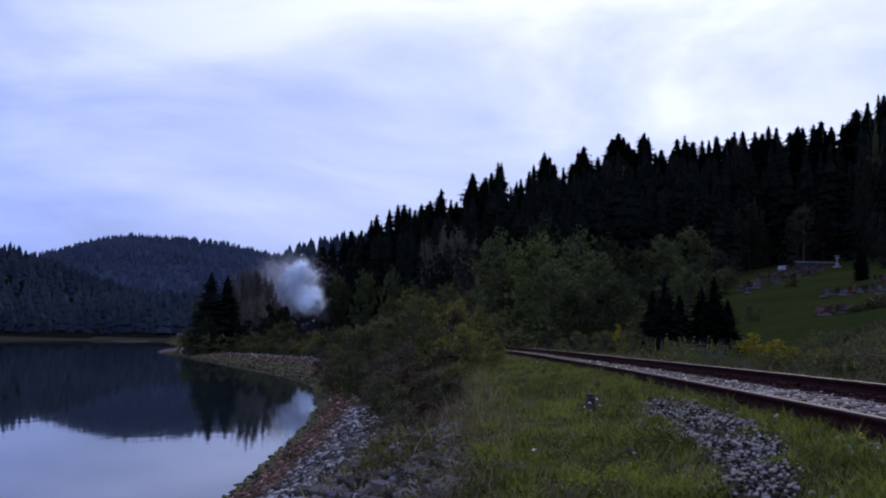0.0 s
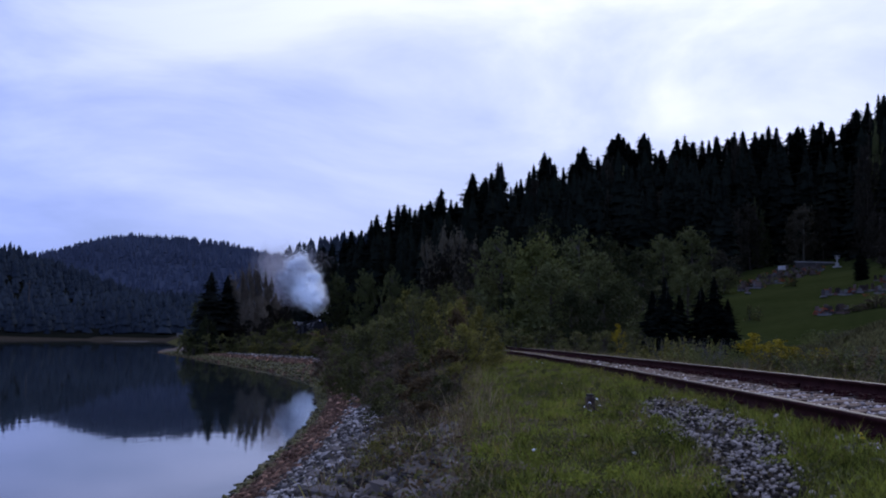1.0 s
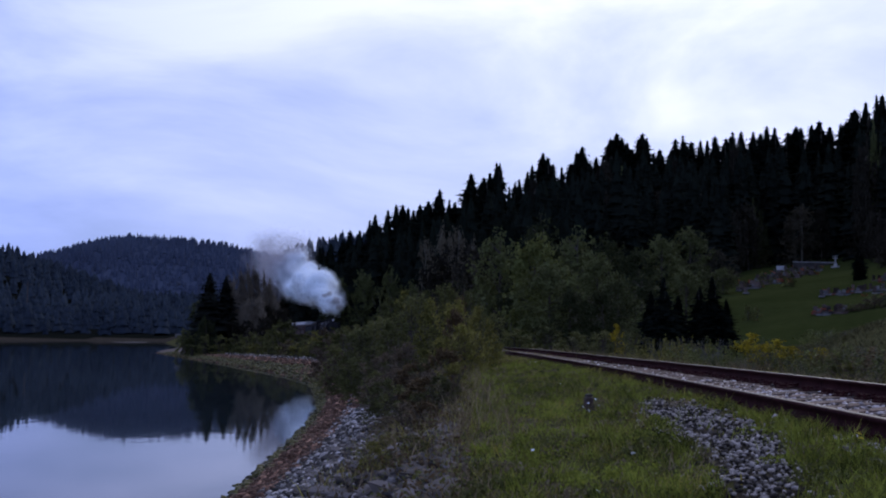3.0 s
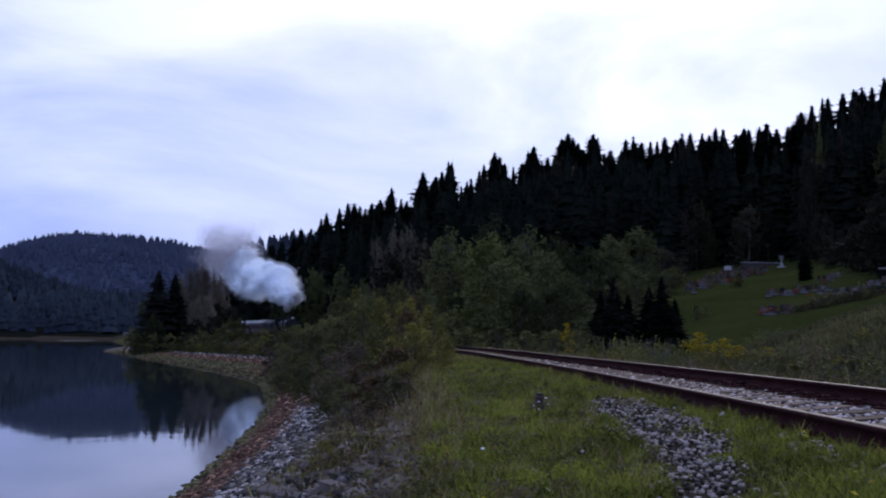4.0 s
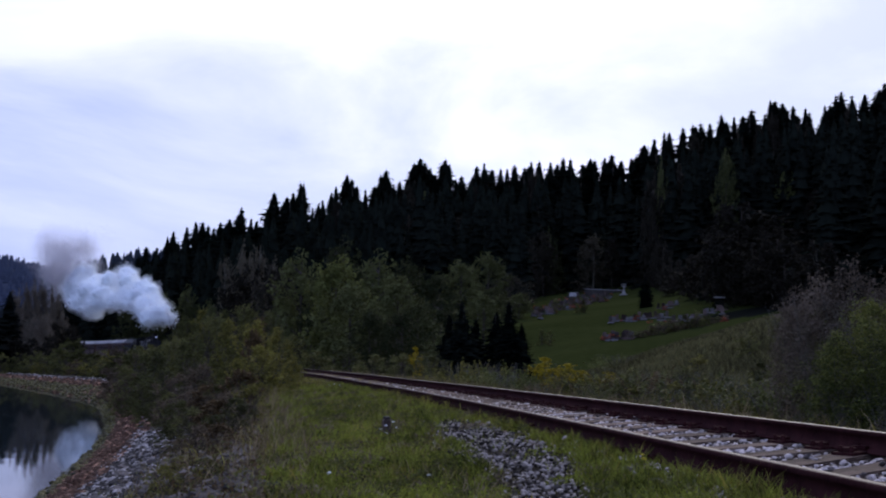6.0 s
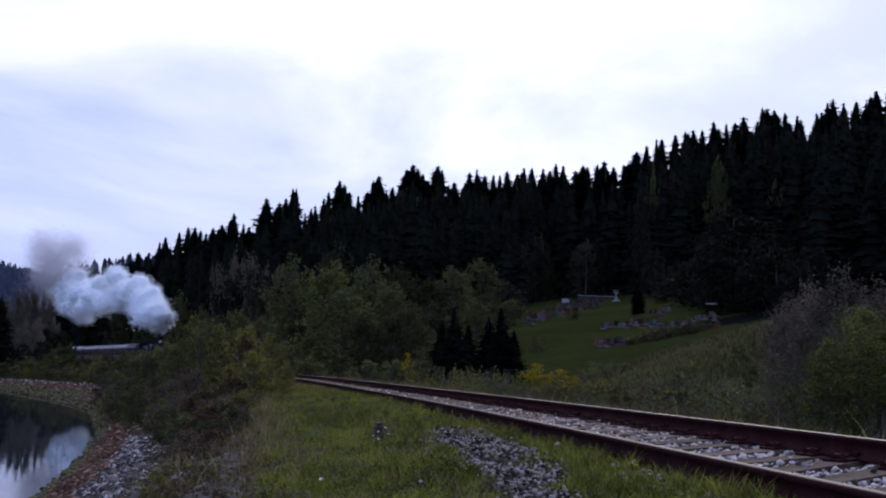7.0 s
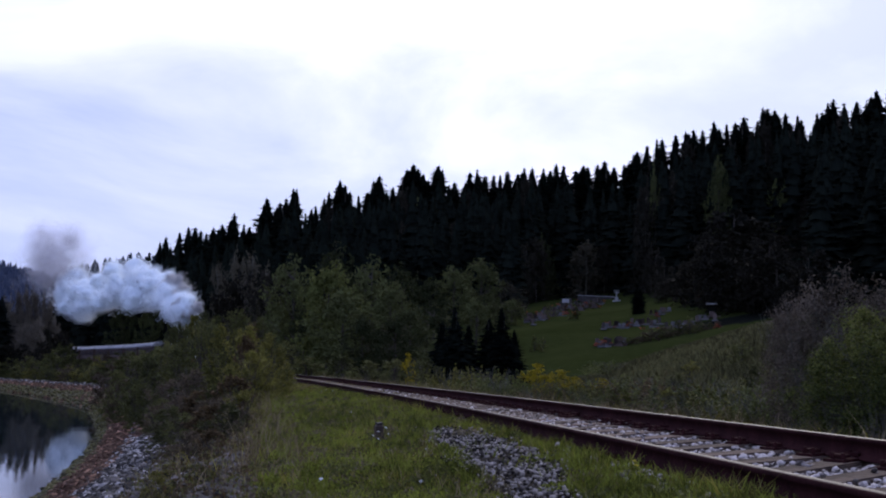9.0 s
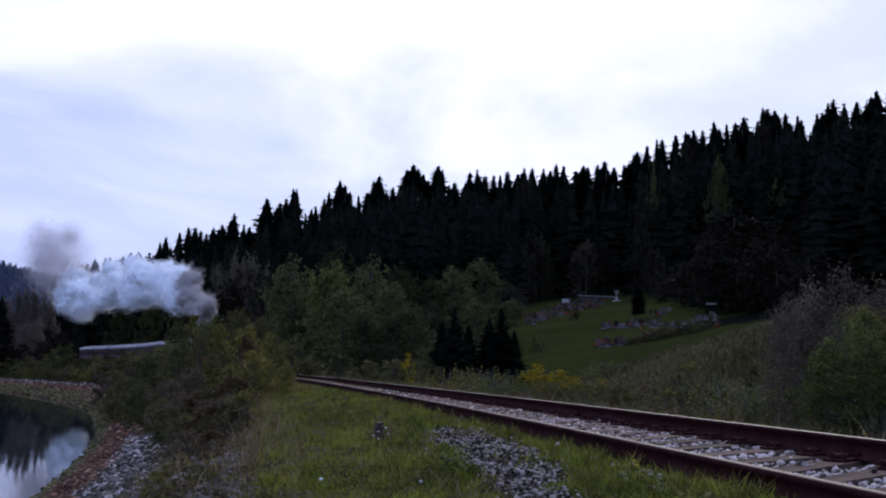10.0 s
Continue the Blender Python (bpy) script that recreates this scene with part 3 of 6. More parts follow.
SKY_AZ = (-8.5, -6.1, -4.8, -3.8, -2.1, -1.2, -0.2, 0.6, 1.4, 2.1, 2.8, 4.0, 5.2, 6.2, 7.2, 7.9, 8.9, 9.6, 10.3, 11.1, 12.3, 13.5, 14.8, 16.4, 17.8, 19.0, 20.65, 21.65, 23.1, 24.5, 25.6, 26.9, 28.5, 30.2, 32.2, 36, 42)
SKY_EL = (3.6, 4.5, 5.4, 5.95, 6.75, 6.8, 7.6, 6.9, 8.4, 8.2, 9.0, 8.1, 9.45, 8.7, 9.75, 9.2, 10.4, 9.9, 10.35, 9.5, 10.2, 9.9, 10.3, 10.5, 10.4, 10.6, 11.1, 11.7, 12.05, 12.5, 12.4, 13.1, 12.6, 13.3, 13.6, 14, 14)


def spruce(x, y, tall, wide, i):
    return planted((spruce_trunk, spruce_crowns[i % 5], "trunk"), "spruce_tree", "tall dark green spruce on the wooded hillside", "spruce tree",
                   x, y, tall, wide, "spruces on the hillside", rng)


crest = []
for i, (az, el) in enumerate(zip(SKY_AZ, SKY_EL)):
    crest.append((az, el))
    nxt = SKY_AZ[i + 1] if i + 1 < len(SKY_AZ) else az + 2
    n = max(1, int(round((nxt - az) / 0.46)))
    for k in range(1, n):
        u = az + (nxt - az) * k / n + rng.uniform(-0.22, 0.22)
        crest.append((u, float(np.interp(u, SKY_AZ, SKY_EL)) - (rng.uniform(0.0, 0.6) if rng.uniform() < 0.6 else rng.uniform(-0.15, 0.1))))
crest += [(az + rng.choice((-1, 1)) * rng.uniform(0.16, 0.3), el - rng.uniform(0.08, 0.4)) for az, el in zip(SKY_AZ, SKY_EL) if az > -4]
for i, (az, el) in enumerate(crest):
    d = clear_of_track(az, 222 + rng.uniform(-6, 10) + (25 if az < -2 else 0) + (50 if az < -4 else 0), 12)
    x, y = at_angle(az, d)
    tall = CAM_Z + d * math.tan(radians(el + 0.14)) - ground_z(x, y)
    spruce(x, y, tall, min(tall, 24) * rng.uniform(0.7, 1.6), i)

pts, scl = [], []
for d0, spread_az, drop in ((168, 0.62, 0.0), (176, 0.6, 0.0), (186, 0.6, 0), (197, 0.6, 0), (209, 0.6, 0), (228, 0.6, 0), (240, 1.0, 2), (262, 1.2, 4)):
    for az in np.arange(-8.5, 44, spread_az):
        u, d = az + rng.uniform(-0.35, 0.35), d0 + rng.uniform(-6, 6) + (28 if az < -2 else 0)
        x, y = at_angle(u, d)
        if float(track_offset(x, y)) < 10 or (15.5 < u < 20.6 and d < 182):
            continue
        g = ground_z(x, y)
        el = float(np.interp(u, SKY_AZ, SKY_EL))
        top = min(rng.uniform(15, 23), CAM_Z + d * math.tan(radians(el - (rng.uniform(0.0, 0.35) if d0 == 228 else rng.uniform(0.5, 1.2)))) - g)
        if top > 6:
            pts.append((x, y, g - 0.1))
            scl.append((top * rng.uniform(0.7, 1.05), top))
for lo, hi, d0, d1, n in ((29.5, 44, 95, 170, 110), (-8, 14.3, 135, 175, 130), (-9, -2, 175, 205, 40)):
    for _ in range(n):
        u, d = rng.uniform(lo, hi), rng.uniform(d0, d1)
        x, y = at_angle(u, d)
        if float(track_offset(x, y)) < 16:
            continue
        g = ground_z(x, y)
        top = min(rng.uniform(11, 20), CAM_Z + d * math.tan(radians(float(np.interp(u, SKY_AZ, SKY_EL)) - rng.uniform(0.9, 2.5))) - g)
        if top > 5:
            pts.append((x, y, g - 0.1))
            scl.append((top * rng.uniform(0.7, 1.05), top))
for _ in range(60):
    u, d = rng.uniform(23.4, 30.5), rng.uniform(104, 150)
    x, y = at_angle(u, d)
    g = ground_z(x, y)
    top = CAM_Z + d * math.tan(radians(rng.uniform(3.7, 5.4))) - g
    if top > 2:
        pts.append((x, y, g - 0.1))
        scl.append((top * rng.uniform(1.0, 1.5), top))
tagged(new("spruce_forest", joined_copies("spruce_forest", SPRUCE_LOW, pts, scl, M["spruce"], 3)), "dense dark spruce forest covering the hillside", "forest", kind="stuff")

# far woods on the hills across the lake; their colours carry the haze's blue
def cone_tree(seed):
    """A far conifer: three ragged tiers."""
    rng = np.random.default_rng(seed)
    v, f = [], []
    for z0, z1, r in ((0.1, 0.62, 0.20), (0.36, 0.84, 0.14), (0.62, 1.0, 0.085)):
        base, n = len(v), 7
        v.append((0, 0, z1))
        for k in range(n):
            a, q = 2 * math.pi * k / n, r * rng.uniform(0.7, 1.2)
            v.append((math.cos(a) * q, math.sin(a) * q, z0 + rng.uniform(-0.04, 0.04)))
        f += [(base, base + 1 + k, base + 1 + (k + 1) % n) for k in range(n)]
    return np.array(v, np.float32), np.array(f, np.int32)


FAR = [cone_tree(50 + i) for i in range(4)]
for name, label, key, d0, d1, lo, hi, step, tall in (("near_shore_woods", "dark wooded hill across the lake", "hazed_spruce", 560, 900, -27, -10.3, 6.0, 12), ("far_hill_woods", "distant wooded hill beyond the lake, coloured haze blue", "hazed_hill", 985, 1720, -22, -2, 8.5, 12),
                                                     ("ridge_woods", "wooded ridge behind the railway", "hazed_spruce", 490, 800, -10.5, 1, 6.5, 12)):
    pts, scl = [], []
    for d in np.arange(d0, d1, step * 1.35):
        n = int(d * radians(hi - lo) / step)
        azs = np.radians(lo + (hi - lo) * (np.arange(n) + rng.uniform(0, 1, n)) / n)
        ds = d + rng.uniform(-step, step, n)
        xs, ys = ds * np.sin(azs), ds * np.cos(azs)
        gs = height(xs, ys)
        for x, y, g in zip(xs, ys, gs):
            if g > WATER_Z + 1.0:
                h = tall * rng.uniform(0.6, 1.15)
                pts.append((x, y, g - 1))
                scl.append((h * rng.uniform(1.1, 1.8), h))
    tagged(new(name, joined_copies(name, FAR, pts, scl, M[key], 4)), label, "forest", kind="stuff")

# ---- broad-leaved trees and shrubs ----
TREES = {}
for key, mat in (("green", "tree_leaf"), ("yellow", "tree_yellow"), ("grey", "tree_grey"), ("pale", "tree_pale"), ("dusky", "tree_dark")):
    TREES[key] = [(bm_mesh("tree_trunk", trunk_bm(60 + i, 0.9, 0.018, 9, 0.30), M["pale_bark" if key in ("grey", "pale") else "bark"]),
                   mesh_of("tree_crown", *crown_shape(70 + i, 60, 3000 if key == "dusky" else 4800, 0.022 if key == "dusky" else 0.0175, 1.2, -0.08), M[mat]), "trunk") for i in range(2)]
TREES["bare"] = [(bm_mesh("tree_trunk", trunk_bm(64 + i, 0.98, 0.014, 30, 0.22), M["pale_bark"]), mesh_of("tree_crown", *crown_shape(75 + i, 60, 1500, 0.016, 1.3, 0.0), M["tree_grey"]), "trunk") for i in range(2)]
SHRUBS, NEAR_SHRUBS = {}, {}
for key, mat in (("green", "leaf"), ("yellow", "leaf_yellow"), ("grey", "leaf_grey")):
    SHRUBS[key] = [(bm_mesh("woody_base", stems(80 + i, 9, 0.36, 0.85, 0.010), M["bark"]),
                    mesh_of("shrub_crown", *crown_shape(90 + i, 34, 1500, 0.030, 1.0, -0.2, 0.1), M[mat]), "woody_base") for i in range(3)]
    NEAR_SHRUBS[key] = [(bm_mesh("woody_base", stems(80 + i, 16, 0.40, 0.92, 0.006), M["bark"]),
                         mesh_of("shrub_crown", *crown_shape(90 + i, 50, 3900, 0.0165, 1.0, -0.25, 0.05), M[mat]), "woody_base") for i in range(3)]
TWIGGY = [(bm_mesh("woody_base", stems(85 + i, 40, 0.40, 0.86, 0.003), M["pale_bark"]), mesh_of("shrub_crown", *crown_shape(95 + i, 60, 9000, 0.0085, 1.1, 0.0, 0.0), M[mat]), "woody_base") for i, mat in enumerate(("bush_twig", "bush_leaf", "bush_leaf"))]
SHRUBS["red"] = [(SHRUBS["grey"][0][0], mesh_of("shrub_crown", *crown_shape(97, 30, 1600, 0.030, 1.0, -0.1, 0.1), M["leaf_red"]), "woody_base")] * 3
SHRUBS["twiggy"], SHRUBS["leafy"], SHRUBS["golden"], SHRUBS["gold"] = [TWIGGY[0]] * 3, [TWIGGY[1]] * 3, [TWIGGY[2]] * 3, [(TWIGGY[1][0], mesh_of("shrub_crown", *crown_shape(98, 34, 3000, 0.020, 1.0, 0.0, 0.1), M["leaf_gold"]), "woody_base")] * 3


def weed_stand(seed, shoots, leaves, size):
    """Unit stand of tall weeds: leafy upright shoots of uneven height."""
    rng = np.random.default_rng(seed)
    a, r = rng.uniform(0, 2 * math.pi, shoots), 0.5 * rng.uniform(0, 1, shoots) ** 0.6
    tall, lean = rng.uniform(0.35, 1.0, shoots) * (1.05 - 0.6 * r), rng.normal(0, 0.10, (shoots, 2))
    which, u = rng.integers(0, shoots, leaves), rng.uniform(0, 1, leaves) ** 0.8
    at = np.stack([np.cos(a[which]) * r[which] + lean[which, 0] * u, np.sin(a[which]) * r[which] + lean[which, 1] * u, tall[which] * u], 1)
    at[:, :2] += rng.normal(0, 0.022, (leaves, 2)) * (1.3 - u)[:, None]
    return leaf_quads(rng, at, size, 0.5)


for key, mat, seed in (("weeds", "tree_yellow", 301), ("yellow_weeds", "leaf_yellow", 304), ("brown_weeds", "leaf_red", 307)):
    SHRUBS[key] = [(TWIGGY[0][0], mesh_of("shrub_crown", *weed_stand(seed + i, 60, 2400, 0.019), M[mat]), "woody_base") for i in range(3)]
WORDS = {"weeds": "rank green weedy", "yellow_weeds": "yellowing weedy", "brown_weeds": "withered brown weedy", "bare": "slender half-bare", "dusky": "dusky brown dense", "red": "reddening", "pale": "pale brown half-bare", "twiggy": "grey twiggy half-bare", "leafy": "dense green", "golden": "yellow-green", "gold": "bright yellow flowering", "green": "dark green", "yellow": "yellowing", "grey": "grey-brown half-bare"}


def tree(az, d, el, wide, key):
    d = clear_of_track(az, d)
    x, y = at_angle(az, d)
    tall = CAM_Z + d * math.tan(radians(el)) - ground_z(x, y)
    planted(TREES[key][int(rng.integers(0, 2))], "deciduous_tree", WORDS[key] + " broad-leaved tree at the foot of the forest", "tree",
            x, y, tall, wide, "trees at the forest edge", rng)


def shrub(az, d, el, wide, key, where="on the lake bank"):
    x, y = at_angle(az, d)
    tall = CAM_Z + d * math.tan(radians(el)) - ground_z(x, y)
    if tall > 0.15:
        kinds_ = NEAR_SHRUBS if d < 62 and key in NEAR_SHRUBS else SHRUBS
        planted(kinds_[key][int(rng.integers(0, 3))], "shrub", WORDS[key] + " shrub " + where, "shrub", x, y, tall, wide, "shrubs " + where, rng)


for row in ((-0.9, 92, 5.2, 4.6, "bare"), (-0.1, 90, 5.9, 4.6, "bare"), (0.35, 91, 5.5, 4.0, "bare"), (0.8, 93, 5.9, 4.6, "bare"), (1.5, 90, 5.2, 4.4, "bare"), (-0.5, 94, 4.8, 4.0, "bare"), (0.6, 120, 5.2, 10, "dusky"), (-0.3, 118, 4.6, 8, "dusky"), (1.7, 116, 5.0, 9, "dusky"), (0.2, 100, 3.6, 7, "grey"), (1.4, 100, 3.4, 7, "green"), (3.0, 112, 5.6, 10, "green"), (5.2, 110, 6.3, 9, "green"),
            (4.8, 88, 5.3, 8.5, "yellow"), (5.6, 84, 4.0, 8.5, "green"), (3.6, 90, 3.0, 6, "green"), (6.9, 106, 5.7, 8.5, "green"), (8.0, 100, 4.3, 7, "green"),
            (8.6, 118, 5.3, 8, "green"), (9.9, 110, 4.6, 7, "green"), (7.8, 86, 2.4, 5, "grey"), (11.2, 120, 5.2, 7, "green"), (12.6, 126, 5.6, 8, "green"),
            (13.6, 130, 4.6, 8, "grey"), (25.3, 158, 8.3, 15, "dusky"), (26.3, 156, 7.7, 14, "dusky"), (24.5, 157, 7.0, 12, "dusky"), (23.7, 160, 5.8, 11, "dusky"), (27.4, 158, 6.9, 12, "dusky"), (25.0, 150, 6.2, 13, "dusky"), (26.6, 149, 5.9, 13, "dusky"), (25.8, 146, 4.9, 13, "dusky"), (24.2, 150, 4.9, 11, "dusky"), (27.6, 148, 5.0, 11, "dusky"), (18.0, 176, 6.6, 9, "grey"),
            (-2.6, 128, 3.6, 7, "green"), (-4.0, 150, 3.4, 8, "green"), (-1.6, 112, 2.9, 6, "green"), (-5.4, 175, 3.2, 9, "green"), (2.2, 98, 3.4, 6, "green"),
            (33.0, 120, 7, 16, "grey"), (9.0, 80, 3.2, 6, "green"), (10.2, 84, 3.4, 6, "green"), (12.4, 92, 3.6, 6, "green"), (8.2, 74, 2.6, 5, "green"), (12.9, 104, 3.9, 6, "green"), (14.2, 116, 3.6, 5, "green"), (10.6, 70, 1.6, 4.5, "green"), (6.6, 76, 2.6, 5, "green"), (21.5, 182, 6.2, 9, "green"), (15.6, 178, 5.4, 10, "green")):
    tree(*row)

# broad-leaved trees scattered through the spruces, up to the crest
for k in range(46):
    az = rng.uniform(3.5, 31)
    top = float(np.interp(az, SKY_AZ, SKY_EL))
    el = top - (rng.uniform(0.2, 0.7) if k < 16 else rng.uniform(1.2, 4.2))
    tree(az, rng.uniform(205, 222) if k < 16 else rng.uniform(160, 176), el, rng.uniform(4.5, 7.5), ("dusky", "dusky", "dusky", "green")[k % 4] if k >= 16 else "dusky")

# the wooded point
# These two spruces get the needle colour lightened for haze.
point_crown = mesh_of("spruce_crown", *SPRUCE[2], M["point_spruce"])
for az, d, el, wide in ((-11.85, 138, 3.25, 6.2), (-11.05, 140, 3.1, 6.0)):
    x, y = at_angle(az, d)
    tall = CAM_Z + d * math.tan(radians(el)) - ground_z(x, y)
    planted((spruce_trunk, point_crown, "trunk"), "spruce_tree", "dark spruce standing on the wooded point", "spruce tree", x, y, tall, tall * 1.4, "", rng)
for row in ((-12.4, 142, 1.9, 5, "green"), (-10.55, 140, 3.1, 2.6, "pale"), (-10.25, 143, 3.4, 2.8, "pale"), (-9.9, 141, 3.55, 2.6, "pale"), (-9.55, 144, 3.5, 2.8, "pale"), (-9.2, 142, 3.3, 2.6, "pale"), (-8.85, 146, 2.9, 2.8, "pale"), (-8.5, 145, 2.3, 2.6, "pale"),
            (-10.0, 137, 2.0, 3.4, "pale"), (-9.35, 138, 2.1, 3.4, "pale"), (-8.9, 140, 1.7, 4, "dusky"), (-10.9, 146, 3.0, 3.5, "pale"), (-9.0, 134, 1.0, 4, "dusky"), (-9.9, 133, 0.9, 4, "dusky"), (-8.2, 139, 1.5, 4, "dusky"), (-7.8, 136, 1.1, 3.6, "dusky"),
            (-11.5, 143, 1.7, 6, "green"), (-8.2, 150, 1.6, 5, "dusky"), (-10.6, 136, 0.8, 4.5, "dusky"), (-11.9, 134, 1.0, 4, "green")):
    tree(*row)
for row in ((-13.0, 138, 0.35, 3.4, "green"), (-12.6, 134, 0.2, 3.2, "green"), (-12.0, 132, 0.1, 3.4, "green"), (-11.2, 130, 0.1, 3.4, "green"), (-10.4, 128, 0.2, 3.4, "green"),
            (-9.6, 126, 0.3, 3.4, "green"), (-8.8, 124, 0.3, 3.4, "green"), (-8.3, 128, 0.9, 3.4, "green"), (-7.6, 118, 0.2, 3, "yellow"), (-7.0, 112, 0.1, 3, "green"), (-6.4, 105, 0.3, 3, "yellow")):
    shrub(*row, "on the wooded point")

# dark scrub along the upper bank, hiding the wheels of the train
for k in range(64):
    y = 57 + 92 * (k + rng.uniform(0, 1)) / 64
    x = float(shore_x(y)) + rng.uniform(4.8, 6.2) + (rng.uniform(0, 4) if k % 3 == 0 else 0)
    h = rng.uniform(0.8, 1.5) + (0.6 if k % 3 == 0 else 0)
    key = ("green", "grey", "green", "yellow", "green")[k % 5]
    planted(SHRUBS[key][k % 3], "shrub", WORDS[key] + " shrub along the upper lake bank", "shrub", x, y, h, h * rng.uniform(1.5, 2.3), "shrubs along the upper bank", rng)
for row in ((-8.4, 112, 0.7, 4, "green"), (-7.9, 116, 0.9, 4, "green"), (-7.5, 112, 0.5, 3.6, "green"), (-7.0, 108, 0.25, 3.4, "green"), (-6.5, 112, 0.35, 3.6, "green"), (-6.0, 106, 0.5, 3.6, "grey"), (-5.5, 108, 0.6, 3.6, "green"), (-5.0, 104, 0.55, 3.6, "green"),
            (-4.5, 102, 0.65, 3.6, "green"), (-4.0, 98, 0.75, 3.4, "green"), (-3.6, 96, 0.9, 3.4, "green"), (-3.2, 92, 1.3, 3.2, "green"), (-5.9, 62, 0.0, 2.6, "grey"), (-5.5, 55, -0.3, 2.4, "green"), (-5.5, 49, -0.9, 2.2, "green"), (-4.9, 45, -0.5, 2.2, "green")):
    shrub(*row, "on the upper lake bank")

# bank shrubs between the verge and the water
for row in ((-5.6, 84, 0.3, 3.4, "green"), (-5.0, 76, 0.5, 3.2, "green"), (-4.6, 66, 0.6, 3.0, "green"), (-4.2, 43, 0.7, 2.6, "green"), (-3.3, 44, 1.2, 3.0, "green"), (-5.2, 47, -0.6, 2.0, "grey"),
            (-2.3, 40, 1.4, 2.6, "green"), (-1.3, 44, 2.4, 2.8, "green"), (-0.4, 38, 2.2, 2.3, "yellow"), (0.7, 32, 2.4, 2.0, "yellow"), (1.2, 38, 2.8, 2.4, "green"), (1.9, 35, 1.8, 1.9, "yellow"),
            (2.7, 46, 1.5, 2.2, "green"), (-1.9, 30, -0.1, 1.8, "grey"), (-0.6, 27, 0.0, 1.7, "yellow"), (0.3, 25, 0.4, 1.5, "yellow"), (-3.0, 33, -0.5, 1.9, "grey"), (1.3, 27, 0.3, 1.3, "yellow"),
            (-2.6, 60, 2.4, 3.0, "green"), (-1.8, 66, 2.8, 3.2, "yellow"), (-0.7, 58, 2.6, 3.0, "green"), (0.2, 56, 2.9, 3.0, "green"), (1.0, 62, 2.4, 3.0, "green"),
            (-2.0, 22, -1.7, 1.2, "grey"), (-1.0, 20, -1.5, 1.1, "grey"), (-0.2, 18, -1.3, 1.0, "grey"), (0.4, 16, -2.0, 0.8, "grey"), (-3.4, 26, -1.9, 1.2, "grey"),
            (-3.4, 9.9, -4.9, 0.50, "yellow"), (-2.7, 10.2, -5.4, 0.40, "green"), (-1.5, 10.4, -4.5, 0.44, "yellow"), (-0.9, 10.2, -4.8, 0.44, "yellow"), (-2.0, 10.0, -6.4, 0.30, "grey"),
            (-2.3, 24, -1.3, 1.4, "grey"), (-1.5, 22, -1.2, 1.4, "red"), (-0.6, 21, -0.8, 1.3, "green"), (0.2, 20, -0.4, 1.2, "red"), (-2.0, 18, -2.1, 1.2, "green"), (-1.0, 17, -1.9, 1.1, "red"), (-0.1, 15.5, -1.7, 1.0, "green"), (0.6, 17, -0.9, 1.0, "yellow"), (-1.7, 14, -3.1, 1.0, "grey"), (-0.7, 13, -3.0, 0.7, "red"),
            (-2.9, 21, -1.9, 1.2, "green"), (-3.3, 29, -1.6, 1.5, "green"), (-4.0, 34, -1.3, 1.7, "green"), (-4.4, 38, -0.9, 1.9, "green"), (-2.4, 13.5, -4.6, 0.7, "yellow"), (-1.3, 15, -4.0, 0.9, "grey"), (-2.6, 17, -3.8, 0.9, "grey"), (0.2, 12.5, -4.4, 0.6, "grey"), (0.75, 28.5, 1.6, 1.0, "red"), (1.0, 34, 2.2, 1.2, "red"), (0.9, 27, 0.9, 1.7, "yellow"), (1.7, 30, 0.5, 1.7, "yellow"), (0.0, 27, 0.2, 1.5, "yellow"), (-0.6, 36, 1.9, 2.0, "yellow"), (2.2, 36, 0.9, 1.6, "yellow")):
    shrub(*row)

# shrubs and weeds beyond the track
for row in ((28.9, 17, 4.9, 2.0, "twiggy"), (30.6, 17.5, 5.6, 2.4, "twiggy"), (32.8, 17, 5.1, 2.8, "twiggy"), (28.1, 17.6, 4.1, 1.3, "twiggy"), (31.6, 15.5, 3.7, 2.0, "leafy"), (30.2, 15.1, 2.2, 1.8, "golden"), (32.8, 15, 3.5, 2.4, "golden"), (29.9, 15.6, 1.2, 1.5, "leafy"),
            (32.0, 14.6, 1.0, 1.8, "leafy"), (34.2, 16.0, 4.6, 3.2, "leafy"),
            (15.7, 36, 0.5, 1.7, "gold"), (16.7, 35, 0.2, 1.6, "gold"), (17.6, 34, -0.2, 1.6, "gold"), (9.0, 52, 0.9, 1.0, "gold"), (19.0, 31, -0.2, 1.2, "gold"), (13.6, 40, 0.35, 3.0, "weeds"), (12.2, 42, 0.4, 2.6, "yellow_weeds"), (11.0, 44, 0.3, 2.4, "yellow_weeds"),
            (9.6, 50, 0.6, 2.6, "green"), (8.2, 55, 0.5, 2.6, "green"), (6.8, 58, 0.4, 3.0, "green"), (18.6, 33, 0.1, 2.2, "weeds"), (20.2, 30, 0.2, 2.4, "weeds"), (21.8, 27, 0.1, 2.2, "brown_weeds"), (23.6, 25, 0.2, 2.4, "weeds"),
            (25.2, 23, 0.1, 2.2, "yellow_weeds"), (5.4, 66, 0.8, 3.0, "green"), (3.9, 62, 0.5, 3.0, "green"), (26.6, 21, 0.1, 2.0, "weeds"), (19.3, 42, 0.7, 2.4, "weeds")):
    shrub(*row, "beside the railway")
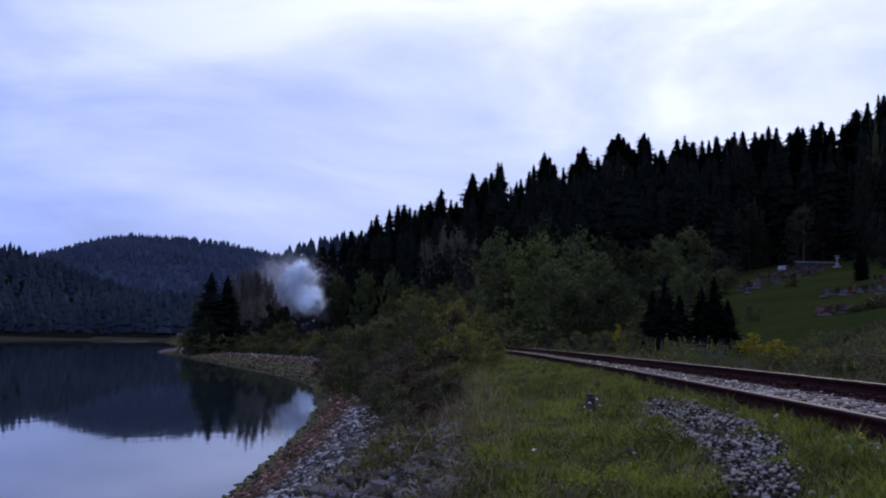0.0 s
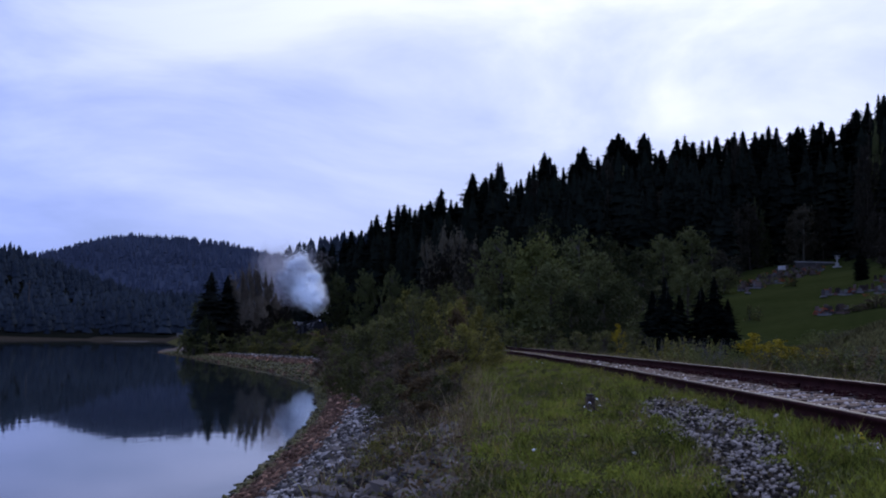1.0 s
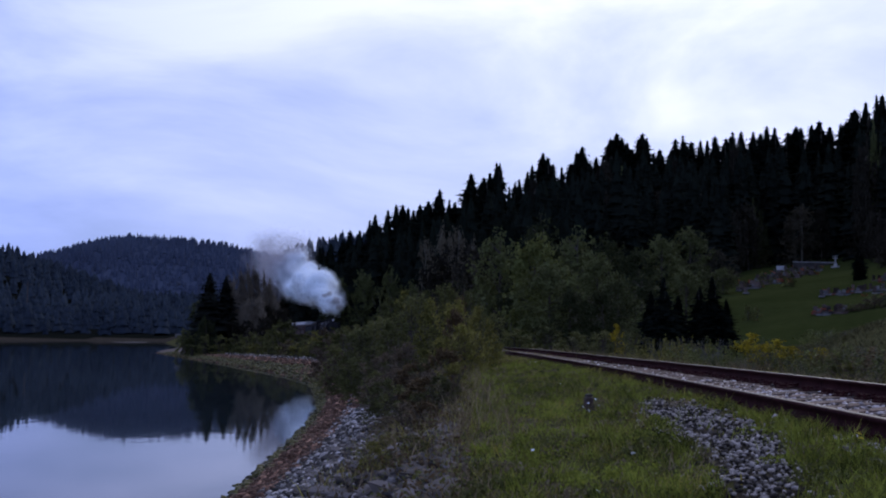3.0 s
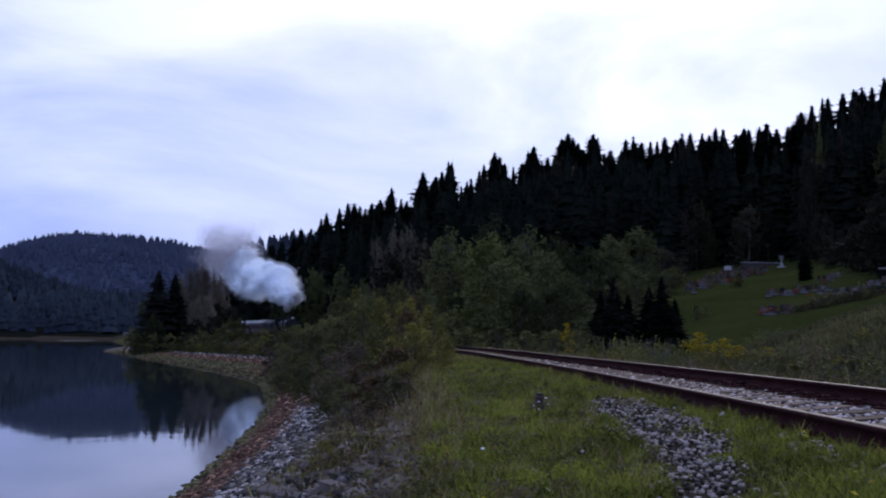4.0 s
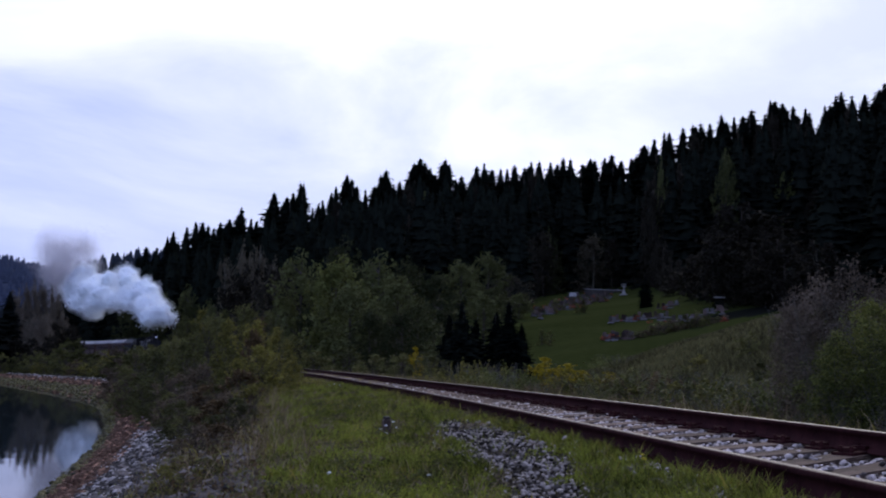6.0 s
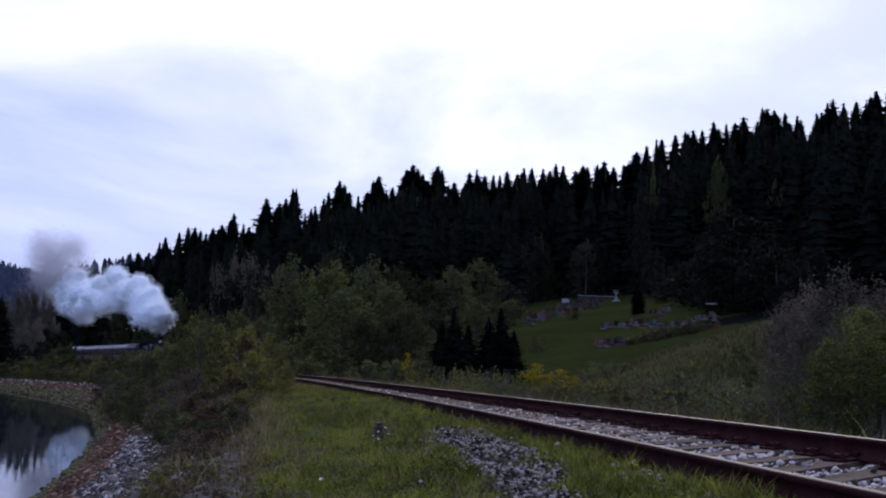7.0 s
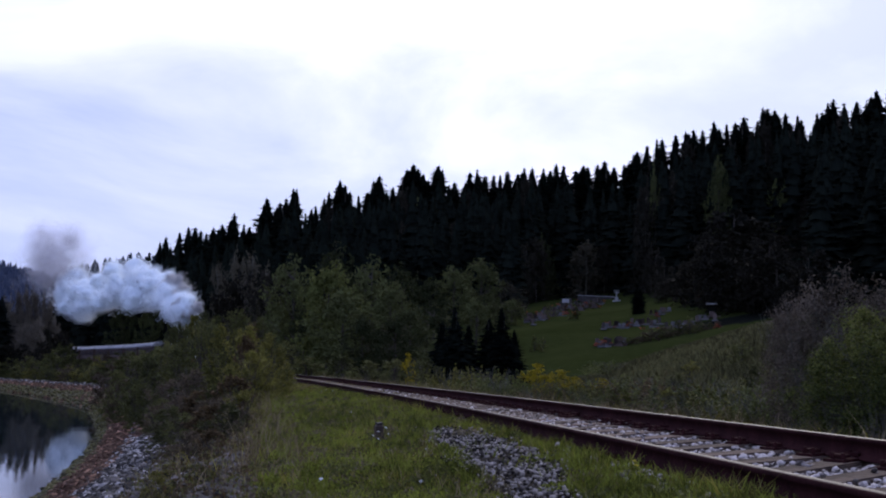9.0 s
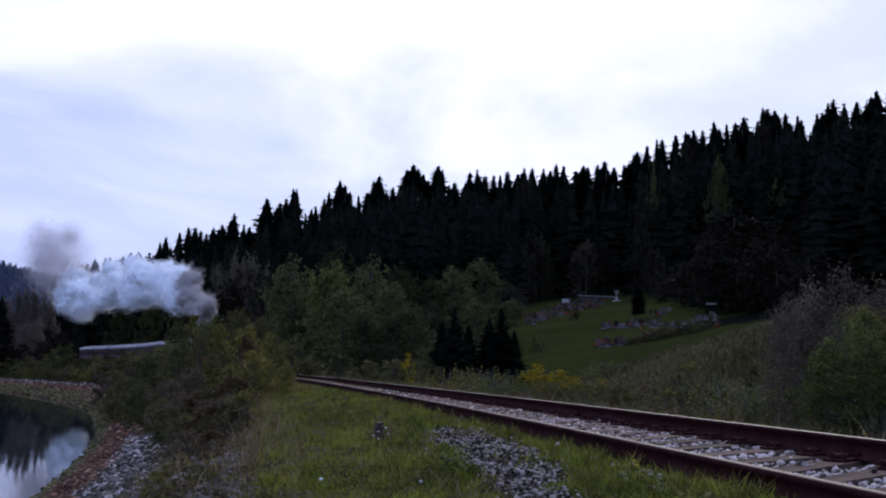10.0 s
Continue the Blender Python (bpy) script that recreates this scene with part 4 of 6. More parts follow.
for k in range(70):
    az, d = rng.uniform(9, 29), rng.uniform(1.0, 1.35)
    d *= float(np.interp(az, (9, 14, 20, 29), (46, 33, 23, 15.5)))
    x, y = at_angle(az, d)
    h = rng.uniform(0.35, 0.85)
    planted(SHRUBS[("weeds", "yellow_weeds", "weeds", "brown_weeds", "weeds")[k % 5]][k % 3], "weed_clump", WORDS[("weeds", "yellow_weeds", "weeds", "brown_weeds", "weeds")[k % 5]] + " clump beside the railway", "weeds", x, y, h, h * rng.uniform(1.2, 2.2), "weeds beside the railway", rng)
for k in range(30):
    az, d = rng.uniform(17.5, 30), rng.uniform(22, 34)
    x, y = at_angle(az, d)
    h = rng.uniform(0.25, 0.75)
    planted(SHRUBS[("green", "green", "grey", "yellow")[k % 4]][k % 3], "shrub", "low scrub on the grassy knoll", "shrub", x, y, h, h * rng.uniform(1.3, 2.2), "scrub on the knoll", rng)
for az, d, el in ((10.7, 63, 2.5), (11.35, 61, 3.2), (11.95, 64, 2.3), (13.1, 63, 2.7), (13.75, 60, 3.25), (14.4, 62, 2.1), (20.66, 120, 4.5)):
    x, y = at_angle(az, d)
    tall = CAM_Z + d * math.tan(radians(el)) - ground_z(x, y)
    planted((spruce_trunk, spruce_crowns[int(rng.integers(0, 5))], "trunk"), "spruce_tree", "lone dark spruce at the meadow's edge", "spruce tree", x, y, tall, tall * rng.uniform(1.15, 1.5), "", rng)


# ---- the railway track ----
def sweep(profile, lo, hi, step, offset):
    """A closed profile of (across, up) carried along the track's curve."""
    ys = np.arange(lo, hi + step / 2, step)
    n, v = len(profile), []
    for y in ys:
        slope = -(y - 29.58) / 535.9
        k = 1 / math.hypot(1, slope)
        for a, h in profile:
            v.append((float(track_x(y)) + (a + offset) * k, y - (a + offset) * slope * k, float(rail_z(y)) + h + (a + offset) * CANT))
    f = [(i * n + j, i * n + (j + 1) % n, (i + 1) * n + (j + 1) % n, (i + 1) * n + j) for i in range(len(ys) - 1) for j in range(n)]
    return v, f


RAIL = ((-0.062, -0.150), (0.062, -0.150), (0.062, -0.138), (0.010, -0.118), (0.010, -0.040), (0.034, -0.030), (0.035, -0.006), (0.028, -0.0015),
        (-0.028, -0.0015), (-0.035, -0.006), (-0.034, -0.030), (-0.010, -0.040), (-0.010, -0.118), (-0.062, -0.138))
track = thing("railway_track", "single railway track with rusty rails on wooden sleepers", "railway track", kind="structure")
for side in (-0.7525, 0.7525):
    v, f = sweep(RAIL, -30, 305, 1.0, side)
    rail = part("rail", mesh_of("rail", v, f, M["rust"]), None, track)
    v, f = sweep(((-0.024, -0.003), (0.024, -0.003), (0.022, 0.0), (-0.022, 0.0)), -30, 305, 1.0, side)
    # Two head colours imitate the glint that only the far rail catches.
    part("rail_head", mesh_of("rail_head", v, f, M["railtop" if side > 0 else "dull_head"]), None, rail, "worn shining rail head" if side > 0 else "brown rail head coloured without sky glint")

sleeper_mesh = bm_mesh("sleeper", box(bmesh.new(), 0, 0, -0.07, 2.5, 0.24, 0.15, 0.012), M["sleeper"])
plate_bm = bmesh.new()
for side in (-0.7525, 0.7525):
    box(plate_bm, side, 0, 0.012, 0.34, 0.16, 0.024)
    for a in (-0.115, 0.115):
        rod(plate_bm, (side + a, 0.04, 0.02), (side + a, 0.04, 0.065), 0.020, 0.016, 6)
        rod(plate_bm, (side + a, -0.04, 0.02), (side + a, -0.04, 0.065), 0.020, 0.016, 6)
        box(plate_bm, side + a * 0.75, 0, 0.042, 0.07, 0.10, 0.022)
plate_mesh = bm_mesh("rail_fastening", plate_bm, M["rust"])
trng = np.random.default_rng(8)
for i in range(170):
    y = -4 + i * 0.63 + trng.uniform(-0.03, 0.03)
    m = pose(float(track_x(y)), y, float(rail_z(y)) - 0.160, 0, -math.degrees(math.atan(CANT)), -math.degrees(math.atan(-(y - 29.58) / 535.9)) + trng.normal(24.0, 5.0))
    for name, me in (("sleeper", sleeper_mesh),) + ((("rail_fastening", plate_mesh),) if y < 45 else ()):
        ob = part(name, me, None, track)
        ob.matrix_basis = m

# ---- ballast ----
ballast = thing("ballast", "pale grey crushed-stone ballast round the sleepers", "ballast", kind="structure")
SMALL = stone_shapes(21, 8)
small_meshes = [mesh_of("ballast_stone", v, ICO_F, M["stone"]) for v in SMALL]
brng = np.random.default_rng(9)


def scatter(n, y0, y1, s0, s1, power=1.0):
    y = y0 + (y1 - y0) * brng.uniform(0, 1, n) ** power
    s = brng.uniform(s0, s1, n)
    return track_x(y) + s, y


groups = []
for n, y0, y1, s0, s1, power in ((6200, 3.8, 15, -0.70, 0.70, 1.0), (3400, 15, 34, -0.70, 0.70, 1.2), (600, 30, 60, -0.70, 0.70, 1.3), (1500, 3, 20, 0.8, 1.7, 1.0), (700, 3.8, 9, -1.15, -0.80, 1.0),
                                  (15500, 4.0, 15.2, -2.5, -0.85, 1.0)):
    x, y = scatter(n, y0, y1, s0, s1, power)
    s = x - track_x(y)
    if s0 == -2.5:
        keep = (np.abs(s - gravel_mid(y)) < gravel_half(y) + brng.normal(0, 0.12, n)) & (wobble(x, y, 0.2, 6) + 0.5 * wobble(x, y, 0.5, 8) > -0.45)
        x, y, s = x[keep], y[keep], s[keep]
    r = brng.uniform(0.014, 0.029, len(x)) * (brng.uniform(0.38, 0.82, len(x)) if s0 == -2.5 else 1.0) * (1 + 0.012 * np.maximum(y - 10, 0))
    along = y - s * 0.445
    on_sleeper = (np.abs(((along + 4) / 0.63 + 0.5) % 1 - 0.5) * 0.63 < 0.12) & (np.abs(s) < 1.25)
    keep = ~(on_sleeper & (brng.uniform(0, 1, len(x)) < 0.965))
    z = height(x, y) + r * 0.25 + brng.uniform(0, 0.028, len(x)) + np.where(np.abs(s) < 0.72, 0.014, 0) + np.where(on_sleeper, 0.03, 0)
    groups.append(np.stack([x, y, z, r], 1)[keep])
allst = np.concatenate(groups)
near = np.argsort(allst[:, 1] + 0.3 * np.abs(allst[:, 0] - 2.4) + 2.0 * (allst[:, 3] < 0.020) + 3.0 * (allst[:, 0] < 2.0))[:300]
for k, i in enumerate(near):
    x, y, z, r = allst[i]
    ob = part("stone", small_meshes[k % 8], None, ballast)
    ob.matrix_basis = pose(x, y, z, brng.uniform(-30, 30), brng.uniform(-30, 30), brng.uniform(0, 360))
    ob.scale = (r, r, r)
rest = np.delete(allst, near, 0)
side = rest[:, 0] - track_x(rest[:, 1]) < -0.95
tagged(part("loose_ballast", joined_stones("loose_ballast", rest[~side, :3], rest[~side, 3], SMALL, M["stone"], 11), None, ballast), kind="stuff")
tagged(part("spilt_gravel", joined_stones("spilt_gravel", rest[side, :3], rest[side, 3], SMALL, M["gravel"], 12), None, ballast, "grey gravel spilt into the verge"), kind="stuff")

# ---- stones of the bank ----
bank = thing("stone_bank", "loose grey stones lining the lake bank above brown rubble", "stone bank", kind="structure")
BIG = stone_shapes(22, 8)
rng2 = np.random.default_rng(12)
groups = []
for n, y0, y1, lo, hi, r0, r1, mat in ((5200, 8, 30, 0.24, 0.62, 0.025, 0.070, "riprap"), (900, 5, 30, 0.55, 0.9, 0.02, 0.055, "riprap"), (2200, 28, 62, 0.24, 0.66, 0.05, 0.11, "riprap"), (3600, 8, 34, 0.05, 0.30, 0.03, 0.085, "rubble"), (2200, 32, 75, 0.06, 0.34, 0.05, 0.12, "rubble"),
                                        (1300, 8, 60, -0.03, 0.09, 0.035, 0.10, "algae"), (1700, 60, 150, 1.8, 3.6, 0.08, 0.17, "rubble"), (1700, 60, 160, -0.1, 2.0, 0.06, 0.15, "algae"), (1500, 58, 165, 3.0, 5.0, 0.06, 0.13, "riprap"), (500, 60, 165, -0.25, 0.2, 0.05, 0.10, "rubble")):
    y = rng2.uniform(y0, y1, n)
    u = rng2.uniform(lo, hi, n)
    x = shore_x(y) + u * (bank_edge(y) - shore_x(y))
    if y0 >= 57:
        x = shore_x(y) + u
    r = rng2.uniform(r0, r1, n) ** 1.0
    groups.append((mat, np.stack([x, y, height(x, y) + r * 0.2, r], 1)))
for mat, count in (("riprap", 150), ("rubble", 100), ("algae", 50)):
    st = np.concatenate([g for m, g in groups if m == mat])
    near = np.argsort(st[:, 1] - 40 * st[:, 3])[:count]
    meshes = [mesh_of("bank_stone", v, ICO_F, M[mat]) for v in BIG]
    for k, i in enumerate(near):
        x, y, z, r = st[i]
        ob = part("stone", meshes[k % 8], None, bank)
        ob.matrix_basis = pose(x, y, z, rng2.uniform(-30, 30), rng2.uniform(-30, 30), rng2.uniform(0, 360))
        ob.scale = (r, r, r)
    rest = np.delete(st, near, 0)
    tagged(part("loose_stones", joined_stones("loose_stones", rest[:, :3], rest[:, 3], BIG, M[mat], 13), None, bank), kind="stuff")

# flat slabs that pitch the upper bank
slab_meshes = []
for k in range(6):
    bm = box(bmesh.new(), 0, 0, 0, 1, 1, 1)
    bmesh.ops.bevel(bm, geom=list(bm.edges), offset=0.10, segments=1, affect="EDGES")
    for v in bm.verts:
        v.co += Vector((noise.noise(v.co * 2 + Vector((k, 0, 0))), noise.noise(v.co * 2 + Vector((0, k, 5))), 0.3 * noise.noise(v.co * 2 + Vector((3, k, 1))))) * 0.30
    slab_meshes.append(bm_mesh("slab", bm, M["pitching"]))
for k in range(280):
    y = 5.6 + 18 * rng2.uniform(0, 1) ** 1.5
    u = rng2.uniform(0.40, 0.97)
    x = float(shore_x(y)) + u * float(bank_edge(y) - shore_x(y))
    lean = -math.degrees(math.atan2(ground_z(x + 0.2, y) - ground_z(x - 0.2, y), 0.4))
    ob = part("slab", slab_meshes[k % 6], None, bank)
    ob.matrix_basis = pose(x, y, ground_z(x, y) + rng2.uniform(-0.01, 0.03), rng2.uniform(-8, 8), lean * rng2.uniform(0.7, 1.0), rng2.uniform(18, 52))
    ob.scale = (rng2.uniform(0.07, 0.16), rng2.uniform(0.16, 0.42), rng2.uniform(0.05, 0.09))

# ---- grass ----
def blades(rng, x, y, z, tall, wide):
    n = len(x)
    a = rng.uniform(0, 2 * math.pi, n)
    lean = rng.uniform(0.2, 1.0, n) * tall
    b = rng.uniform(0, 2 * math.pi, n)
    cx, cy, lx, ly = np.cos(a) * wide, np.sin(a) * wide, np.cos(b) * lean, np.sin(b) * lean
    v = np.stack([np.stack([x - cx, y - cy, z], 1), np.stack([x + cx, y + cy, z], 1),
                  np.stack([x + cx * 0.7 + lx * 0.35, y + cy * 0.7 + ly * 0.35, z + tall * 0.55], 1), np.stack([x - cx * 0.7 + lx * 0.35, y - cy * 0.7 + ly * 0.35, z + tall * 0.55], 1),
                  np.stack([x + lx, y + ly, z + tall], 1)], 1)
    k = np.arange(n)[:, None] * 5
    f = np.concatenate([k + np.array([0, 1, 2]), k + np.array([0, 2, 3]), k + np.array([3, 2, 4])])
    return v.reshape(-1, 3), f


grng = np.random.default_rng(15)


def turf(name, label, mat, n, y0, y1, s0, s1, t0, t1, wide, power=1.6, gap=0.0, bare=True):
    y = y0 + (y1 - y0) * grng.uniform(0, 1, n) ** power
    s = grng.uniform(s0, s1, n)
    x = track_x(y) + s
    lush = np.clip(0.5 + 0.30 * wobble(x, y, 0.55, 4) + 0.38 * wobble(x, y, 0.16, 7) + 0.2 * wobble(x, y, 0.07, 5), 0, 1.2)
    keep = lush > gap * grng.uniform(0.5, 1.5, n)
    if bare:
        keep &= ~((np.abs(s - gravel_mid(y)) < gravel_half(y)) & (grng.uniform(0, 1, n) < 0.955))
    keep &= (x > bank_edge(y) + grng.normal(0.0, 0.10, n) + 0.20 * wobble(0 * y, y, 0.5, 2)) | (not bare)
    trodden = np.abs(x - 0.37 - 0.052 * y - 0.06 * wobble(0 * y, y, 0.9, 3)) < 0.13
    keep &= ~(trodden & (s < -1.2) & (grng.uniform(0, 1, n) < 0.72)) | (mat == M["worn"])
    x, y, lush = x[keep], y[keep], lush[keep]
    tall = grng.uniform(t0, t1, len(x)) * (0.30 + 1.15 * lush)
    v, f = blades(grng, x, y, height(x, y) - 0.01, tall, wide * grng.uniform(0.6, 1.4, len(x)) * (1 + 0.03 * y))
    return tagged(new(name, mesh_of(name, v, f, mat)), label, "grass", kind="stuff")


turf("verge_grass", "short green grass on the verge beside the track", M["grass"], 62000, 3.8, 48, -3.75, -0.85, 0.02, 0.075, 0.0038, 1.6, 0.22)
turf("lush_verge_grass", "patches of fresh green grass on the verge", M["green_grass"], 40000, 3.8, 48, -3.6, -0.85, 0.025, 0.10, 0.004, 1.6, 0.75)
centres = 560
ty = 4.2 + 30 * grng.uniform(0, 1, centres) ** 1.6
tx = track_x(ty) + grng.uniform(-3.5, -0.9, centres)
keep = (tx > bank_edge(ty)) & ~((np.abs(tx - track_x(ty) - gravel_mid(ty)) < gravel_half(ty)) & (grng.uniform(0, 1, centres) < 0.96))
tx, ty = np.repeat(tx[keep], 26), np.repeat(ty[keep], 26)
tx, ty = tx + grng.normal(0, 0.035, len(tx)), ty + grng.normal(0, 0.045, len(ty))
v, f = blades(grng, tx, ty, height(tx, ty) - 0.01, grng.uniform(0.05, 0.17, len(tx)), 0.0035 * (1 + 0.03 * ty))
tagged(new("grass_tufts", mesh_of("grass_tufts", v, f, M["green_grass"])), "taller tufts of green grass on the verge", "grass", kind="stuff")
turf("worn_verge_turf", "short worn brown turf along a trodden line", M["worn"], 30000, 3.8, 40, -3.8, -0.9, 0.012, 0.045, 0.004, 1.6)
ey = 4.5 + 40 * grng.uniform(0, 1, 7000) ** 1.5
ex = bank_edge(ey) + grng.normal(-0.10, 0.20, 7000)
keep = wobble(ex, ey, 0.35, 12) > -0.3
ex, ey = ex[keep], ey[keep]
for name, label, key, lo, hi in (("edge_straw", "withered pinkish grass along the edge of the bank", "straw", 0, 0.55), ("edge_grass", "ragged green grass along the edge of the bank", "grass", 0.55, 1.0)):
    sl = slice(int(lo * len(ex)), int(hi * len(ex)))
    v, f = blades(grng, ex[sl], ey[sl], height(ex[sl], ey[sl]) - 0.01, grng.uniform(0.03, 0.15, len(ex[sl])), 0.0035 * (1 + 0.03 * ey[sl]))
    tagged(new(name, mesh_of(name, v, f, M[key])), label, "grass", kind="stuff")
ey = 8.5 + 22 * grng.uniform(0, 1, 420) ** 1.4
ex = bank_edge(ey) + grng.normal(-0.05, 0.25, 420)
v, f = blades(grng, ex, ey, height(ex, ey) - 0.01, grng.uniform(0.12, 0.42, 420), 0.0022 * (1 + 0.03 * ey))
tagged(new("edge_stems", mesh_of("edge_stems", v, f, M["straw"])), "tall pale dry stems along the edge of the bank", "grass", kind="stuff")
turf("dry_verge_grass", "dry straw-coloured stems among the verge grass", M["straw"], 16000, 3.8, 48, -3.9, -0.85, 0.03, 0.12, 0.003, gap=0.45)
turf("track_weeds", "tufts of grass along the near rail", M["grass"], 5000, 3.0, 24, -1.15, -0.82, 0.05, 0.16, 0.004, 1.2, 0.75, False)
turf("far_track_weeds", "low weeds between the rails further along the track", M["grass"], 6000, 26, 75, -0.66, 0.66, 0.03, 0.12, 0.006, 0.8, 0.4, False)
turf("rail_side_grass", "long grass between the gravel and the near rail", M["green_grass"], 12000, 3.8, 11, -1.6, -0.84, 0.05, 0.13, 0.004, 1.0, 0.35)
turf("far_side_grass", "rough grass along the far side of the track", M["grass"], 30000, 6, 70, 1.5, 6.5, 0.08, 0.24, 0.0045, 1.2, 0.3)
turf("far_side_straw", "dry yellow grass along the far side of the track", M["straw"], 15000, 6, 60, 1.5, 4.5, 0.12, 0.36, 0.0035, 1.2, 0.5)
turf("bank_grass", "grass and weeds on the lake bank", M["grass"], 2200, 10, 60, -4.9, -3.3, 0.08, 0.24, 0.006, 1.3, 0.6, False)
turf("bank_straw", "dry stems on the lake bank", M["straw"], 1300, 9, 50, -4.8, -3.0, 0.12, 0.4, 0.004, 1.3, 0.5, False)


# low broad-leaved herbs in the verge
n = 44000
hy = 3.0 + 30 * grng.uniform(0, 1, n) ** 1.7
hx = track_x(hy) + grng.uniform(-3.8, -0.85, n)
keep = (wobble(hx, hy, 0.4, 9) + 0.5 * wobble(hx, hy, 0.12, 2) > -0.15) & (hx > bank_edge(hy)) & ~(np.abs(hx - track_x(hy) - gravel_mid(hy)) < gravel_half(hy))
hx, hy = hx[keep], hy[keep]
v, f = leaf_quads(grng, np.stack([hx, hy, height(hx, hy) + grng.uniform(0.01, 0.075, len(hx))], 1), 0.011, 0.3)
tagged(new("verge_herbs", mesh_of("verge_herbs", v, f, M["green_grass"])), "low broad-leaved herbs among the verge grass", "weeds", kind="stuff")

# clumps of broader weeds that break up the verge
for name, label, key, count, seed in (("verge_clumps", "low clumps of fresh green weeds in the verge", "green_grass", 230, 61), ("dark_verge_clumps", "low clumps of dark weeds in the verge", "leaf", 220, 62), ("brown_verge_clumps", "low clumps of withered brown weeds in the verge", "worn", 130, 63)):
    rg = np.random.default_rng(seed)
    my = 4.4 + 26 * rg.uniform(0, 1, count) ** 1.5
    mx = track_x(my) + rg.uniform(-3.7, -0.95, count)
    keep = (mx > bank_edge(my) - 0.1) & ~((np.abs(mx - track_x(my) - gravel_mid(my)) < gravel_half(my)) & (rg.uniform(0, 1, count) < 0.95))
    mx, my = mx[keep], my[keep]
    wide, tall = rg.uniform(0.05, 0.20, len(mx)), rg.uniform(0.03, 0.13, len(mx))
    each = 150
    q = rg.normal(size=(len(mx), each, 3))
    q /= np.linalg.norm(q, axis=2)[:, :, None]
    q *= rg.uniform(0.3, 1, (len(mx), each, 1)) ** 0.5
    px = (mx[:, None] + q[:, :, 0] * wide[:, None]).ravel()
    py = (my[:, None] + q[:, :, 1] * wide[:, None] * 1.3).ravel()
    pz = height(px, py) + (np.abs(q[:, :, 2]) * tall[:, None]).ravel()
    v, f = leaf_quads(rg, np.stack([px, py, pz], 1), 0.013, 0.3)
    tagged(new(name, mesh_of(name, v, f, M[key])), label, "weeds", kind="stuff")

# weeds on the upper bank
n = 38000
wy = 4.6 + 45 * grng.uniform(0, 1, n) ** 1.5
wu = grng.uniform(0.56, 1.0, n)
wx = shore_x(wy) + wu * (bank_edge(wy) - shore_x(wy))
keep = wobble(wx, wy, 0.5, 3) + 1.6 * (wu - 0.8) > 0.15
wx, wy = wx[keep], wy[keep]
tall = 0.04 + 0.42 * np.clip(0.5 + 0.5 * wobble(wx, wy, 0.7, 5), 0, 1)
v, f = leaf_quads(grng, np.stack([wx, wy, height(wx, wy) + tall * grng.uniform(0.1, 1.0, len(wx))], 1), 0.015, 0.2)
third = len(f) // 3
for name, label, key, fs in (("bank_herbs", "low green weeds on the lake bank", "leaf", f[:third]), ("bank_brush", "brown and red withered weeds on the lake bank", "leaf_red", f[third:2 * third]), ("bank_dry_weeds", "withered grey weeds on the lake bank", "leaf_grey", f[2 * third:])):
    lo = fs.min()
    tagged(new(name, mesh_of(name, v[lo:fs.max() + 1], fs - lo, M[key])), label, "weeds", kind="stuff")

# rough grass on the knoll
n = 42000
kaz, kd = grng.uniform(13, 33, n), 20 + 34 * grng.uniform(0, 1, n) ** 0.8
kx, ky = kd * np.sin(np.radians(kaz)), kd * np.cos(np.radians(kaz))
keep = track_offset(kx, ky) > 5
kx, ky, kd = kx[keep], ky[keep], kd[keep]
v, f = blades(grng, kx, ky, height(kx, ky) - 0.02, grng.uniform(0.08, 0.32, len(kx)) * (0.7 + 0.5 * wobble(kx, ky, 3, 1)), 0.007 + 0.0003 * kd)
tagged(new("knoll_grass", mesh_of("knoll_grass", v, f, M["knoll"])), "rough uncut grass on the knoll", "grass", kind="stuff")


# ---- the cemetery on the meadow ----
def meet(az, el):
    """Where a sight line from the eye at that angle first meets the ground."""
    for d in np.arange(45, 260, 0.5):
        x, y = at_angle(az, d)
        if ground_z(x, y) >= CAM_Z + d * math.tan(radians(el)):
            break
    return x, y, ground_z(x, y)


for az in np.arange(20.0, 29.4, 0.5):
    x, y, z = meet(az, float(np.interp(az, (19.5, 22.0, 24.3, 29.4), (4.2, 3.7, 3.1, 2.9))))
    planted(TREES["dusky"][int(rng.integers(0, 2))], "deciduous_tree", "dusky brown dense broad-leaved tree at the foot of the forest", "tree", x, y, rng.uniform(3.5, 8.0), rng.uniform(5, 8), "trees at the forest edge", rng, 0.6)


def grave(label, tall, wide, stone, slab):
    ob = thing("grave", label, "grave", group="graves in the meadow cemetery")
    kerb = bmesh.new()
    for dx in (-wide / 2, wide / 2):
        box(kerb, dx, -1.0, 0.09, 0.12, 2.0, 0.26, 0.02)
    box(kerb, 0, -1.95, 0.09, wide, 0.12, 0.26, 0.02)
    part("kerb", kerb, M[slab], ob)
    part("slab", box(bmesh.new(), 0, -0.95, 0.16, wide - 0.14, 1.75, 0.14, 0.03), M[slab], ob)
    part("plinth", box(bmesh.new(), 0, 0.0, 0.14, wide * 0.9, 0.34, 0.36, 0.03), M[stone], ob)
    head = bmesh.new()
    box(head, 0, 0, 0.32 + tall / 2, wide * 0.66, 0.16, tall, 0.05)
    part("headstone", head, M[stone], ob)
    return ob


